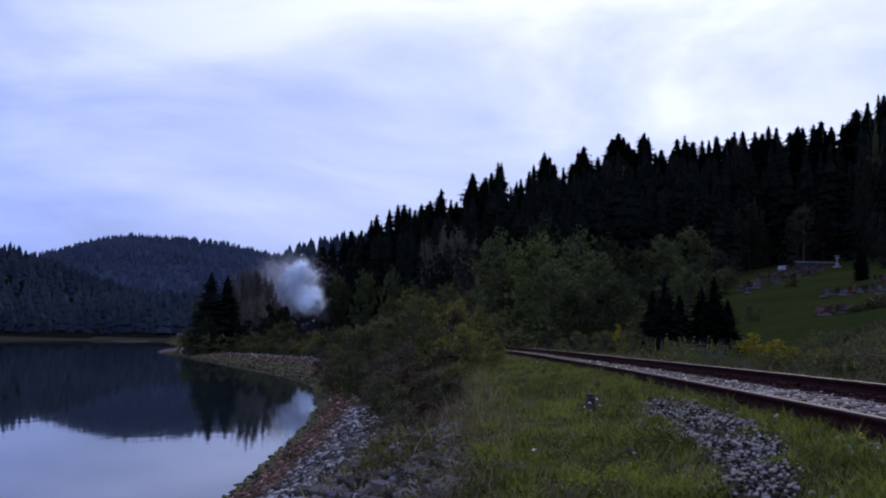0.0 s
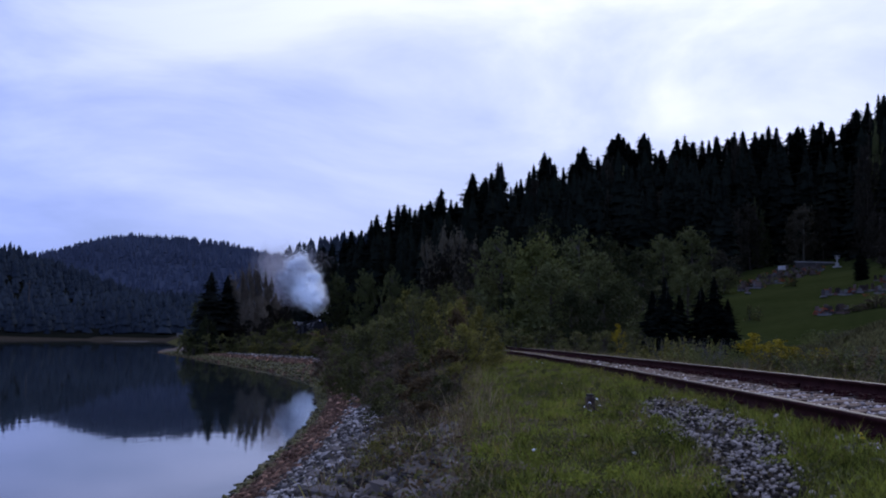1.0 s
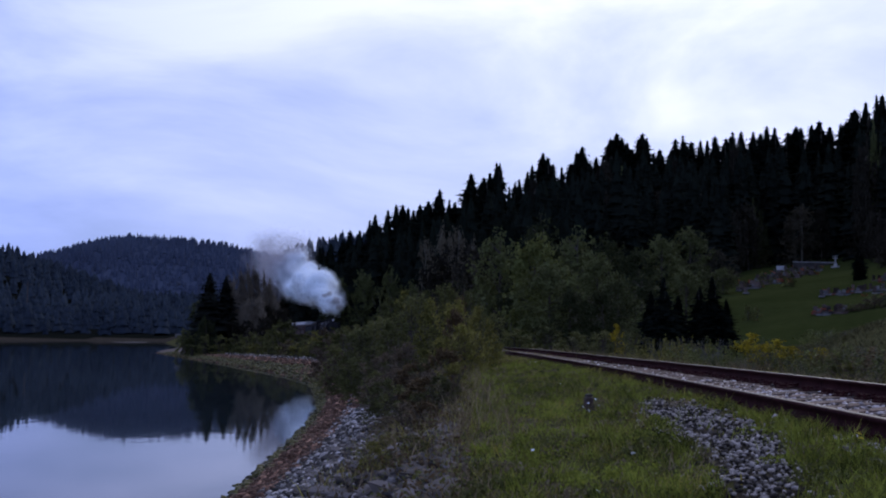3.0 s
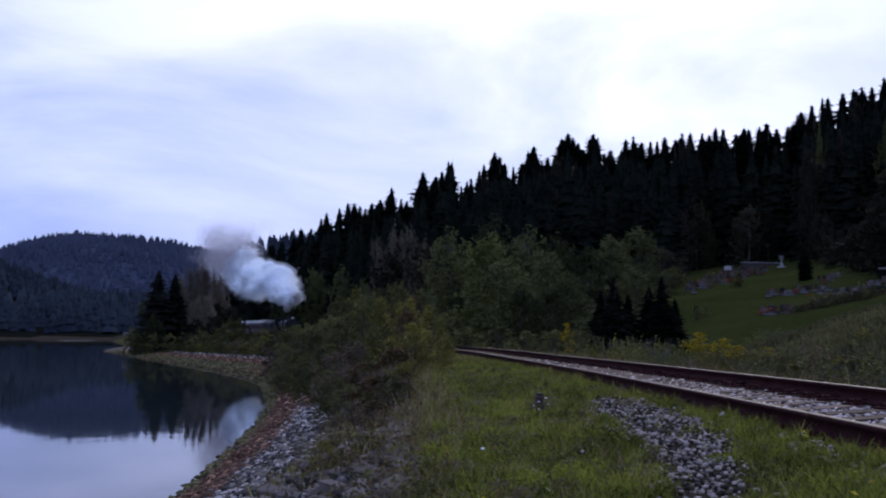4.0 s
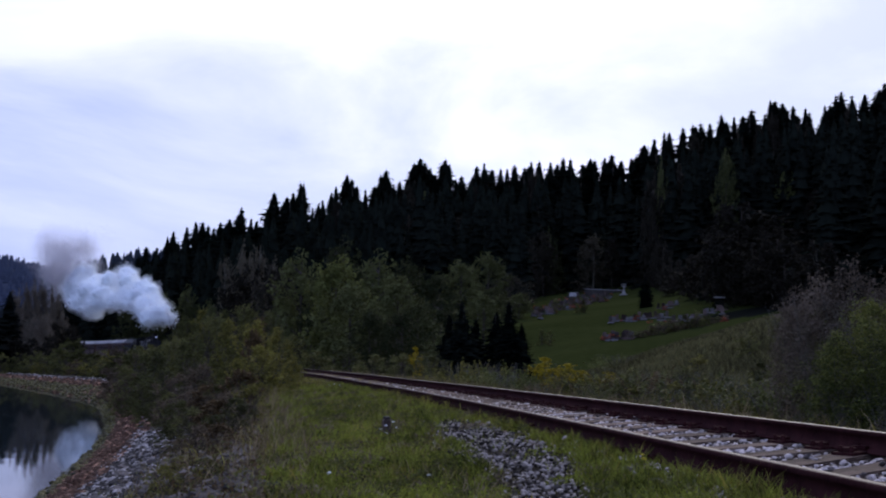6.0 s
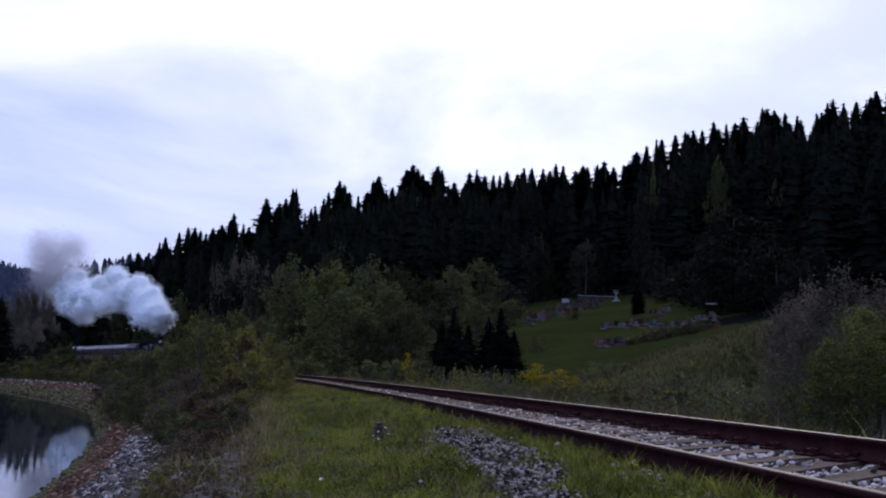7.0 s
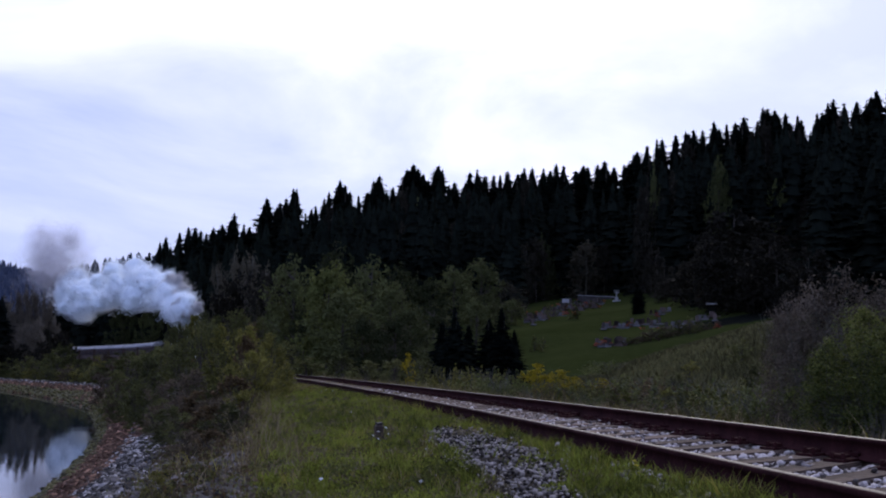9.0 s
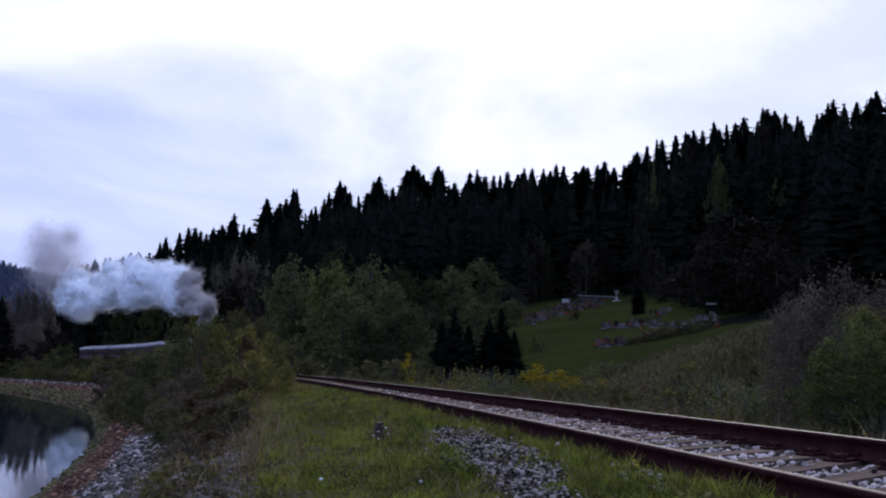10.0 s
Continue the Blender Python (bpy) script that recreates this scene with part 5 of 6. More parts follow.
crng = np.random.default_rng(31)
kinds = [grave("dark granite grave with headstone and kerb", 0.75, 1.0, "granite", "granite"), grave("pale stone grave with low headstone", 0.55, 1.1, "marble", "marble"),
         grave("grave with dark headstone on a pale slab", 0.9, 0.95, "granite", "marble"), grave("double grave with broad dark stone", 0.7, 1.9, "granite", "granite")]
spots = []
for lo, hi, e0, e1, n, jitter in ((18.4, 20.0, 1.2, 1.33, 7, 0.06), (18.8, 21.8, 2.18, 2.38, 15, 0.06), (14.8, 16.9, 2.5, 2.8, 14, 0.12), (15.6, 18.8, 2.85, 3.3, 24, 0.14), (16.5, 18.9, 3.2, 3.45, 14, 0.1), (11.8, 12.9, 2.25, 2.25, 4, 0.05),
                                  (21.2, 22.2, 2.8, 2.95, 5, 0.06), (22.0, 24.6, 2.08, 2.75, 11, 0.08)):
    for k in range(n):
        u = (k + crng.uniform(0.1, 0.9)) / n
        spots.append(meet(lo + (hi - lo) * u, e0 + (e1 - e0) * u + crng.normal(0, jitter)))
for i, (x, y, z) in enumerate(spots):
    m = pose(x, y, z - 0.04, 0, 0, crng.uniform(-25, 25))
    if i < 4:  # the four patterns, at the size of small village graves
        kinds[i].matrix_basis = m
        kinds[i].scale = (0.48, 0.48, 0.55)
    else:
        copy_thing(kinds[int(crng.integers(0, 4))], m)
bunch_v, bunch_f = crown_shape(99, 12, 500, 0.06, 1.0, 0.0)
bunch = mesh_of("bouquet", bunch_v, bunch_f, M["red_flower"])
for az, el in ((15.5, 2.75), (15.7, 2.72), (17.1, 2.8), (17.4, 2.75), (16.6, 3.2), (18.0, 3.3), (19.1, 2.2), (20.2, 2.2), (18.9, 1.2), (21.6, 2.7), (16.9, 2.78)):
    x, y, z = meet(az, el)
    ob = tagged(new("bouquet", bunch), "red and orange flowers laid on a grave", "flowers", "grave flowers")
    ob.matrix_basis = pose(x, y, z, 0, 0, crng.uniform(0, 360))
    ob.scale = (0.9, 0.9, 0.55)
for lo, hi, el in ((15.0, 16.7, 2.72), (16.0, 19.5, 3.1), (16.6, 19.0, 3.45), (18.5, 21.8, 2.15), (18.3, 19.6, 1.2), (22.5, 24.8, 2.1)):
    for k in range(5):
        x, y, z = meet(crng.uniform(lo, hi), el + crng.normal(0, 0.07))
        ob = tagged(new("bouquet", bunch), "red and orange flowers laid on a grave", "flowers", "grave flowers")
        ob.matrix_basis = pose(x, y, z, 0, 0, crng.uniform(0, 360))
        w = crng.uniform(0.3, 0.7)
        ob.scale = (w, w, w * 0.6)
for az, el, s in ((16.1, 2.65, 1.6), (17.2, 2.6, 1.2), (17.5, 2.6, 1.5), (23.2, 1.9, 1.4), (22.6, 1.9, 1.1), (15.4, 0.3, 1.3), (15.8, 0.25, 1.2)):
    x, y, z = meet(az, max(el, 1.0) if el > 1 else 0.9)
    planted(SHRUBS["green"][0], "shrub", "small dark shrub among the graves", "shrub", x, y, s, s * 1.1, "shrubs among the graves", crng)

for k in range(30):  # dark hedge below the graves and small bushes between them
    u = k / 15
    az, el = (19.9 + 5.0 * u, 1.25 + 1.05 * u) if k < 15 else (crng.uniform(14.9, 18.8), crng.uniform(-0.15, 0.1))
    if k >= 15:
        el += float(np.interp(az, (14.8, 18.8), (2.62, 3.3)))
    x, y, z = meet(az, el)
    h = crng.uniform(0.5, 1.0) if k < 15 else crng.uniform(0.35, 0.8)
    planted(SHRUBS["green" if k % 2 else "grey"][k % 3], "shrub", "small dark shrub among the graves", "shrub", x, y, h, h * crng.uniform(1.4, 2.6), "shrubs among the graves", crng)

x, y, z = meet(19.55, 3.48)
cross = thing("wayside_cross", "white stone cross monument on a stepped base", "monument", pose(x, y, z - 0.05, 0, 0, -15))
cross.scale = (0.7, 0.7, 0.62)
part("base_step", box(bmesh.new(), 0, 0, 0.2, 1.6, 1.2, 0.4, 0.04), M["whitewash"], cross)
part("pedestal", box(bmesh.new(), 0, 0, 0.7, 0.6, 0.6, 0.7, 0.04), M["whitewash"], cross)
shaft = bmesh.new()
box(shaft, 0, 0, 1.75, 0.22, 0.2, 1.5, 0.03)
box(shaft, 0, 0, 2.15, 1.0, 0.18, 0.22, 0.03)
part("cross", shaft, M["whitewash"], cross)
part("gable_roof", box(bmesh.new(), 0, 0, 2.6, 1.1, 0.5, 0.1, 0.02), M["whitewash"], cross)

(xa, ya), (xb, yb) = at_angle(17.6, 161), at_angle(19.45, 164)
za, zb = ground_z(xa, ya), ground_z(xb, yb)
wall = thing("cemetery_wall", "low pale wall along the top of the cemetery", "wall", pose((xa + xb) / 2, (ya + yb) / 2, (za + zb) / 2 - 0.1, 0, 0, math.degrees(math.atan2(yb - ya, xb - xa))))
length = math.hypot(xb - xa, yb - ya)
part("wall_body", box(bmesh.new(), 0, 0, 0.2, length, 0.3, 0.8, 0.03), M["concrete"], wall)
part("coping", box(bmesh.new(), 0, 0, 0.66, length + 0.1, 0.42, 0.12, 0.02), M["whitewash"], wall)
# Small white gabled blob, not identified; the tomb shape is made up.
x, y = at_angle(16.97, 160)
z = ground_z(x, y)
tomb = thing("tomb", "small white gabled object below the forest", "tomb", pose(x, y, z - 0.1, 0, 0, -17))
tomb.scale = (0.65, 0.65, 0.8)
part("tomb_body", box(bmesh.new(), 0, 0, 0.2, 1.2, 1.0, 0.4, 0.04), M["granite"], tomb)
lid = bmesh.new()
rod(lid, (-0.75, 0, 0.55), (0.75, 0, 0.55), 0.55, 0.55, 3)
part("gable_lid", lid, M["whitewash"], tomb)
x, y, z = meet(24.29, 2.75)
shed = thing("notice_shelter", "small dark shelter with a white flat roof", "shelter", pose(x, y, z - 0.05, 0, 0, -20))
shed.scale = (0.6, 0.6, 0.75)
for dx in (-0.6, 0.6):
    part("post", rod(bmesh.new(), (dx, 0, 0), (dx, 0, 1.6), 0.07, 0.07, 8), M["floor"], shed)
part("board", box(bmesh.new(), 0, 0.02, 1.0, 1.1, 0.06, 0.8, 0.01), M["floor"], shed)
part("shelter_roof", box(bmesh.new(), 0, 0, 1.66, 1.7, 0.9, 0.14, 0.02), M["whitewash"], shed)

# ---- by the lake ----
x, y = at_angle(-20.45, 640)
pole = thing("power_pole", "tall grey power pole on the far shore", "power pole", pose(x, y, ground_z(x, y) - 0.5))
part("mast", rod(bmesh.new(), (0, 0, 0), (0, 0, 20), 0.55, 0.35, 8), M["concrete"], pole)
part("cross_arm", box(bmesh.new(), 0, 0, 18.5, 4.0, 0.4, 0.4), M["concrete"], pole)
bar = bmesh.new()
bmesh.ops.create_icosphere(bar, subdivisions=3, radius=1)
for v in bar.verts:
    v.co = Vector((v.co.x * 7, v.co.y * 2.5, v.co.z * 0.16 + 0.03 * noise.noise(v.co * 3)))
x, y = at_angle(-15.6, 420)
part("sandbar", bar, M["concrete"], None, smooth=True).matrix_basis = pose(x, y, WATER_Z)
tagged(bpy.data.objects["sandbar"], "pale gravel bar lying in the lake", "gravel bar")
x, y = at_angle(-13.3, 188)
post = thing("lake_marker", "white marker board on a post by the shore", "marker", pose(x, y, max(ground_z(x, y), WATER_Z) - 0.2))
part("post", rod(bmesh.new(), (0, 0, 0), (0, 0, 2.4), 0.06, 0.06, 8), M["concrete"], post)
part("board", box(bmesh.new(), 0, 0, 2.45, 1.0, 0.06, 0.55, 0.02), M["marble"], post)

# ---- by the track ----
x, y = 1.56, 11.8
marker = thing("track_marker", "short dark weathered marker stone in the verge", "marker stone", pose(x, y, ground_z(x, y) - 0.03, 4, -3, 20))
stump = box(bmesh.new(), 0, 0, 0.10, 0.085, 0.08, 0.22, 0.015)
part("stone_body", stump, M["granite"], marker)
part("cap", box(bmesh.new(), 0, 0, 0.217, 0.07, 0.066, 0.02, 0.006), M["concrete"], marker, "worn pale cap")


def flower_meshes():
    head = bmesh.new()
    for k in range(9):
        a = 2 * math.pi * k / 9
        c, s = math.cos(a), math.sin(a)
        vs = [head.verts.new(p) for p in ((c * 0.006, s * 0.006, 0), (c * 0.02 - s * 0.006, s * 0.02 + c * 0.006, 0.003), (c * 0.03, s * 0.03, 0), (c * 0.02 + s * 0.006, s * 0.02 - c * 0.006, 0.003))]
        head.faces.new(vs)
    bmesh.ops.create_icosphere(head, subdivisions=1, radius=0.008, matrix=pose(0, 0, 0.003))
    stem = rod(bmesh.new(), (0, 0, -0.25), (0, 0, 0), 0.002, 0.0015, 5)
    return head, bm_mesh("flower_stem", stem, M["grass"])


head, stem_mesh = flower_meshes()
white_head = bm_mesh("white_head", head, M["flower"])
yellow_head = white_head.copy()
yellow_head.materials[0] = M["yellow"]
frng = np.random.default_rng(41)
spots = [(1.50, 11.4, 0.13, 0), (1.59, 11.3, 0.10, 0), (1.58, 11.45, 0.16, 0), (1.49, 11.3, 0.06, 0), (1.46, 11.5, 0.09, 0), (2.4, 28.5, 0.16, 0), (2.5, 28.0, 0.14, 0), (2.3, 28.8, 0.15, 0),
         (1.2, 7.0, 0.07, 0), (0.75, 5.4, 0.07, 0), (0.55, 4.9, 0.06, 0), (0.62, 7.6, 0.08, 0), (2.35, 6.3, 0.14, 1), (2.38, 6.35, 0.11, 1), (0.35, 4.7, 0.08, 1), (0.5, 4.6, 0.07, 1), (0.42, 5.1, 0.08, 1), (1.8, 4.3, 0.10, 1), (2.0, 4.6, 0.09, 1)]
spots += [(frng.uniform(0.4, 2.0), frng.uniform(5, 22), frng.uniform(0.04, 0.1), 0) for _ in range(3)]
for x, y, h, yellow in spots:
    ob = thing("yellow_wildflower" if yellow else "white_wildflower", ("small yellow" if yellow else "small white") + " wildflower in the verge grass", "wildflower", pose(x, y, ground_z(x, y) + h, frng.uniform(0, 30), frng.uniform(-20, 20), frng.uniform(0, 360)), "verge wildflowers")
    ob.scale = (0.6, 0.6, 1.0)
    part("flower_head", yellow_head if yellow else white_head, None, ob)
    part("stem", stem_mesh, None, ob)

# broken slabs at the top of the bank
srng = np.random.default_rng(43)
for x, y, sx, sy, yaw in ((0.06, 9.4, 0.20, 0.34, 35), (-0.06, 9.0, 0.18, 0.36, 40), (0.05, 10.0, 0.18, 0.3, 30), (-0.16, 9.6, 0.15, 0.3, 25), (-0.75, 8.9, 0.10, 0.36, 48), (-0.95, 9.0, 0.09, 0.32, 50), (0.12, 7.8, 0.24, 0.4, 30), (0.02, 7.2, 0.26, 0.4, 38), (0.10, 8.5, 0.22, 0.36, 25), (-0.12, 8.0, 0.2, 0.34, 33), (0.05, 6.5, 0.24, 0.4, 30), (-0.2, 7.3, 0.2, 0.3, 45), (0.1, 11.6, 0.2, 0.3, 20), (-0.05, 12.2, 0.2, 0.3, 15)):
    z = ground_z(x, y)
    tilt = -math.degrees(math.atan2(ground_z(x + 0.2, y) - ground_z(x - 0.2, y), 0.4))
    slab = box(bmesh.new(), 0, 0, 0, sx, sy, 0.07, 0.018)
    for v in slab.verts:
        v.co += Vector((noise.noise(v.co * 4 + Vector((x, y, 0))), noise.noise(v.co * 4 + Vector((y, x, 3))), 0.4 * noise.noise(v.co * 5 + Vector((3, x, y))))) * 0.07
    ob = part("stone_slab", slab, M["pitching"], None)
    ob.matrix_basis = pose(x, y, z + 0.01, srng.uniform(-5, 5), tilt * 0.9, yaw)
    tagged(ob, "flat grey stone slab bedded in the bank", "stone slab", "bank slabs")


# ---- the train ----
def wheelset(parent, y, r, gauge=1.5, mat="black"):
    bm = bmesh.new()
    for x in (-gauge / 2, gauge / 2):
        rod(bm, (x - 0.065, 0, 0), (x + 0.065, 0, 0), r, r, 24)
        rod(bm, (x - 0.09 if x < 0 else x + 0.06, 0, 0), (x - 0.06 if x < 0 else x + 0.09, 0, 0), r * 0.3, r * 0.3, 12)
        box(bm, x * 1.11, r * 0.45, 0, 0.04, r * 0.5, 0.10)
    rod(bm, (-gauge / 2, 0, 0), (gauge / 2, 0, 0), 0.08, 0.08, 10)
    ob = part("wheelset", bm, M[mat], parent)
    ob.matrix_basis = pose(0, y, r)
    return ob, y, r


def buffers(parent, y, sign):
    for x in (-0.875, 0.875):
        bm = bmesh.new()
        rod(bm, (x, y, 1.05), (x, y + sign * 0.45, 1.05), 0.09, 0.09, 12)
        rod(bm, (x, y + sign * 0.42, 1.05), (x, y + sign * 0.50, 1.05), 0.23, 0.22, 20)
        part("buffer", bm, M["black"], parent)


def locomotive():
    ob = thing("steam_locomotive", "black steam locomotive hauling a passenger train", "locomotive")
    fr = bmesh.new()
    for x in (-0.55, 0.55):
        box(fr, x, 0.2, 0.95, 0.08, 10.0, 0.5)
    part("frame", fr, M["black"], ob)
    part("boiler", rod(bmesh.new(), (0, -2.6, 2.55), (0, 3.3, 2.55), 0.86, 0.82, 32), M["black"], ob, smooth=False)
    for y in (-1.5, 0.0, 1.5, 2.8):
        part("boiler_band", rod(bmesh.new(), (0, y - 0.03, 2.55), (0, y + 0.03, 2.55), 0.875, 0.875, 32), M["steel"], ob)
    box_ = part("smokebox", rod(bmesh.new(), (0, 3.3, 2.55), (0, 4.75, 2.55), 0.88, 0.88, 32), M["black"], ob)
    door = bmesh.new()
    rod(door, (0, 4.75, 2.55), (0, 4.86, 2.55), 0.72, 0.5, 28)
    rod(door, (0, 4.86, 2.55), (0, 4.95, 2.55), 0.07, 0.07, 10)
    part("smokebox_door", door, M["black"], box_)
    ch = bmesh.new()
    rod(ch, (0, 4.0, 3.35), (0, 4.0, 4.05), 0.30, 0.26, 20)
    rod(ch, (0, 4.0, 4.02), (0, 4.0, 4.15), 0.33, 0.33, 20)
    part("chimney", ch, M["black"], ob)
    for y, r, h in ((1.6, 0.36, 3.85), (0.1, 0.33, 3.75)):
        dm = bmesh.new()
        rod(dm, (0, y, 3.3), (0, y, h - 0.15), r, r * 0.95, 20)
        rod(dm, (0, y, h - 0.15), (0, y, h), r * 0.95, r * 0.45, 20)
        part("dome", dm, M["black"], ob)
    cab = bmesh.new()
    for x in (-1.4, 1.4):
        box(cab, x, -3.7, 2.05, 0.06, 2.2, 1.3)
        box(cab, x, -4.7, 3.0, 0.06, 0.25, 0.7)
        box(cab, x, -2.7, 3.0, 0.06, 0.25, 0.7)
    box(cab, 0, -2.6, 2.5, 2.8, 0.06, 2.0)
    part("cab", cab, M["black"], ob)
    rf = bmesh.new()
    for k in range(7):
        a = math.radians(-48 + 16 * k)
        box(rf, math.sin(a) * 1.85, -3.8, 2.15 + math.cos(a) * 1.55, 0.56, 2.7, 0.06)
    part("cab_roof", rf, M["black"], ob)
    for x in (-0.85, 0.85):
        part("front_window", box(bmesh.new(), x, -2.56, 3.05, 0.5, 0.03, 0.45), M["glass"], ob)
    for x in (-1.2, 1.2):
        part("running_board", box(bmesh.new(), x, 1.0, 1.55, 0.5, 7.2, 0.06), M["black"], ob)
        part("smoke_deflector", box(bmesh.new(), x * 1.04, 4.0, 2.7, 0.03, 1.6, 1.3, 0.01), M["black"], ob)
        cy = bmesh.new()
        rod(cy, (x * 0.92, 3.2, 0.85), (x * 0.92, 4.3, 0.85), 0.36, 0.36, 20)
        part("cylinder", cy, M["black"], ob)
        part("coupling_rod", box(bmesh.new(), x * 0.78, 0.6, 0.7, 0.06, 3.4, 0.12, 0.02), M["steel"], ob)
        part("handrail", rod(bmesh.new(), (x * 0.8, -2.4, 3.0), (x * 0.8, 3.2, 3.0), 0.025, 0.025, 6), M["steel"], ob)
    part("buffer_beam", box(bmesh.new(), 0, 5.2, 1.05, 2.6, 0.12, 0.5, 0.02), M["red"], ob)
    buffers(ob, 5.25, 1)
    for x, z in ((-0.95, 1.55), (0.95, 1.55), (0, 3.62)):
        lamp = part("headlamp", rod(bmesh.new(), (x, 5.0, z), (x, 5.2, z), 0.17, 0.17, 16), M["black"], ob)
        part("lens", rod(bmesh.new(), (x, 5.2, z), (x, 5.23, z), 0.145, 0.12, 16), M["lamp"], lamp)
    wheels = [wheelset(ob, y, r, 1.5, "red") for y, r in ((3.7, 0.45), (2.2, 0.7), (0.6, 0.7), (-1.0, 0.7), (-3.2, 0.45))]
    return ob, wheels


def tender():
    ob = thing("coal_tender", "black coal tender behind the locomotive", "tender")
    part("frame", box(bmesh.new(), 0, 0, 1.0, 2.2, 6.8, 0.4, 0.03), M["black"], ob)
    part("tank", box(bmesh.new(), 0, 0, 1.95, 2.9, 6.6, 1.5, 0.06), M["black"], ob)
    coal = bmesh.new()
    bmesh.ops.create_icosphere(coal, subdivisions=3, radius=1)
    for v in coal.verts:
        v.co = Vector((v.co.x * 1.15, v.co.y * 2.6, 0.6 * max(v.co.z, 0) + 0.12 * noise.noise(v.co * 5)))
    part("coal_heap", coal, M["black"], ob, "heap of black coal").matrix_basis = pose(0, 0.4, 2.68)
    part("ladder", box(bmesh.new(), 1.2, -3.36, 2.0, 0.4, 0.04, 1.4), M["steel"], ob)
    buffers(ob, -3.4, -1)
    return ob, [wheelset(ob, y, 0.47) for y in (2.2, 0.0, -2.2)]


def coach():
    ob = thing("passenger_coach", "brown-red four-wheeled passenger coach with pale roof", "coach", group="coaches of the train")
    part("underframe", box(bmesh.new(), 0, 0, 0.98, 2.3, 11.4, 0.28, 0.02), M["black"], ob)
    bm = bmesh.new()
    for x in (-1.42, 1.42):
        box(bm, x, 0, 1.55, 0.06, 11.2, 0.86)
        box(bm, x, 0, 2.86, 0.06, 11.2, 0.24)
        for k in range(10):
            box(bm, x, -5.4 + k * 1.2, 2.36, 0.06, 0.36, 0.78)
    for y in (-5.6, 5.6):
        box(bm, 0, y, 2.05, 2.8, 0.06, 1.9)
    part("body", bm, M["coach"], ob)
    for x in (-1.41, 1.41):
        for k in range(9):
            pane = part("window_pane", box(bmesh.new(), x, -4.8 + k * 1.2, 2.36, 0.02, 0.84, 0.78), M["glass"], ob)
            part("glazing_bar", box(bmesh.new(), x * 1.01, -4.8 + k * 1.2, 2.55, 0.03, 0.84, 0.04), M["coach"], pane)
    prof = [(math.cos(math.radians(a)) * 1.56, 2.98 + max(0, math.sin(math.radians(a))) * 0.56) for a in np.linspace(0, 180, 15)]
    v = [(x, y, z) for y in (-5.85, 5.85) for x, z in prof]
    n = len(prof)
    rf = bmesh.new()
    vs = [rf.verts.new(p) for p in v]
    for k in range(n - 1):
        rf.faces.new((vs[k], vs[k + 1], vs[n + k + 1], vs[n + k]))
    rf.faces.new(vs[:n])
    rf.faces.new(vs[n:])
    rf.faces.new((vs[0], vs[n - 1], vs[2 * n - 1], vs[n]))
    roof = part("coach_roof", rf, M["roof"], ob, "pale grey arched roof")
    for y in (-4, -1.4, 1.4, 4):
        part("roof_vent", rod(bmesh.new(), (0, y, 3.5), (0, y, 3.68), 0.14, 0.11, 12), M["roof"], roof)
    for y in (-5.75, 5.75):
        part("step_board", box(bmesh.new(), 0, y, 0.75, 2.7, 0.35, 0.05), M["black"], ob)
    buffers(ob, 5.7, 1)
    buffers(ob, -5.7, -1)
    return ob, [wheelset(ob, y, 0.49) for y in (3.1, -3.1)]


def rail_pose(y):
    dx, dy = (y - 29.58) / 535.9, -1.0
    return pose(float(track_x(y)), y, float(rail_z(y)), 0, 0, math.degrees(math.atan2(-dx, dy)))


def chimney_y(t):
    return 202.0 - 5.17 * t - 0.333 * t * t


train = [(4.0, *locomotive()), (13.3, *tender())]
first, first_wheels = coach()
train.append((22.9, first, first_wheels))
for lag in (35.1, 47.3, 59.5, 71.7, 83.9):
    other = copy_thing(first, rail_pose(chimney_y(0) + lag))
    train.append((lag, other, [(o, y, r) for o, (y, r) in zip([c for c in other.children if c.name.startswith("wheelset")], ((3.1, 0.49), (-3.1, 0.49)))]))


# ---- steam and smoke ----
def bulge(p, off):
    return (0.74 + 0.55 * noise.noise(p * 1.3 + off) + 0.40 * (0.4 - abs(noise.noise(p * 2.6 + off))) + 0.22 * (0.4 - abs(noise.noise(p * 5.2 + off))))


def puff_shape(seed, size):
    """The lumpy heart of a billowing ball."""
    bm = bmesh.new()
    bmesh.ops.create_icosphere(bm, subdivisions=3, radius=1)
    ball = [v.co.copy() for v in bm.verts]
    ball_f = np.array([[v.index for v in fc.verts] for fc in bm.faces], np.int32)
    bm.free()
    off = Vector((seed * 7.1, seed * 3.3, seed * 1.7))
    return np.array([(p * bulge(p, off) * size)[:] for p in ball], np.float32), ball_f


def lumpy_dirs(rng, n, seed):
    """Random directions and the reach of a billowing ball along them."""
    d = rng.normal(size=(n, 3))
    d /= np.linalg.norm(d, axis=1)[:, None]
    off = Vector((seed * 7.1, seed * 3.3, seed * 1.7))
    return d, np.array([bulge(Vector(p), off) for p in d])[:, None]


def puff_mesh(seed, key):
    """A billowing ball: a lumpy heart wrapped in droplets that thin out."""
    v, f = puff_shape(seed, 0.80)
    rng = np.random.default_rng(seed)
    d, reach = lumpy_dirs(rng, 2200, seed)
    q, qf = leaf_quads(rng, d * reach * (0.78 + np.abs(rng.normal(0, 0.20, (2200, 1)))), 0.046)
    quad = qf + len(v)
    tri = np.concatenate([quad[:, [0, 1, 2]], quad[:, [0, 2, 3]]])
    return mesh_of("puff", np.concatenate([v, q]), np.concatenate([f, tri]), M[key], True)


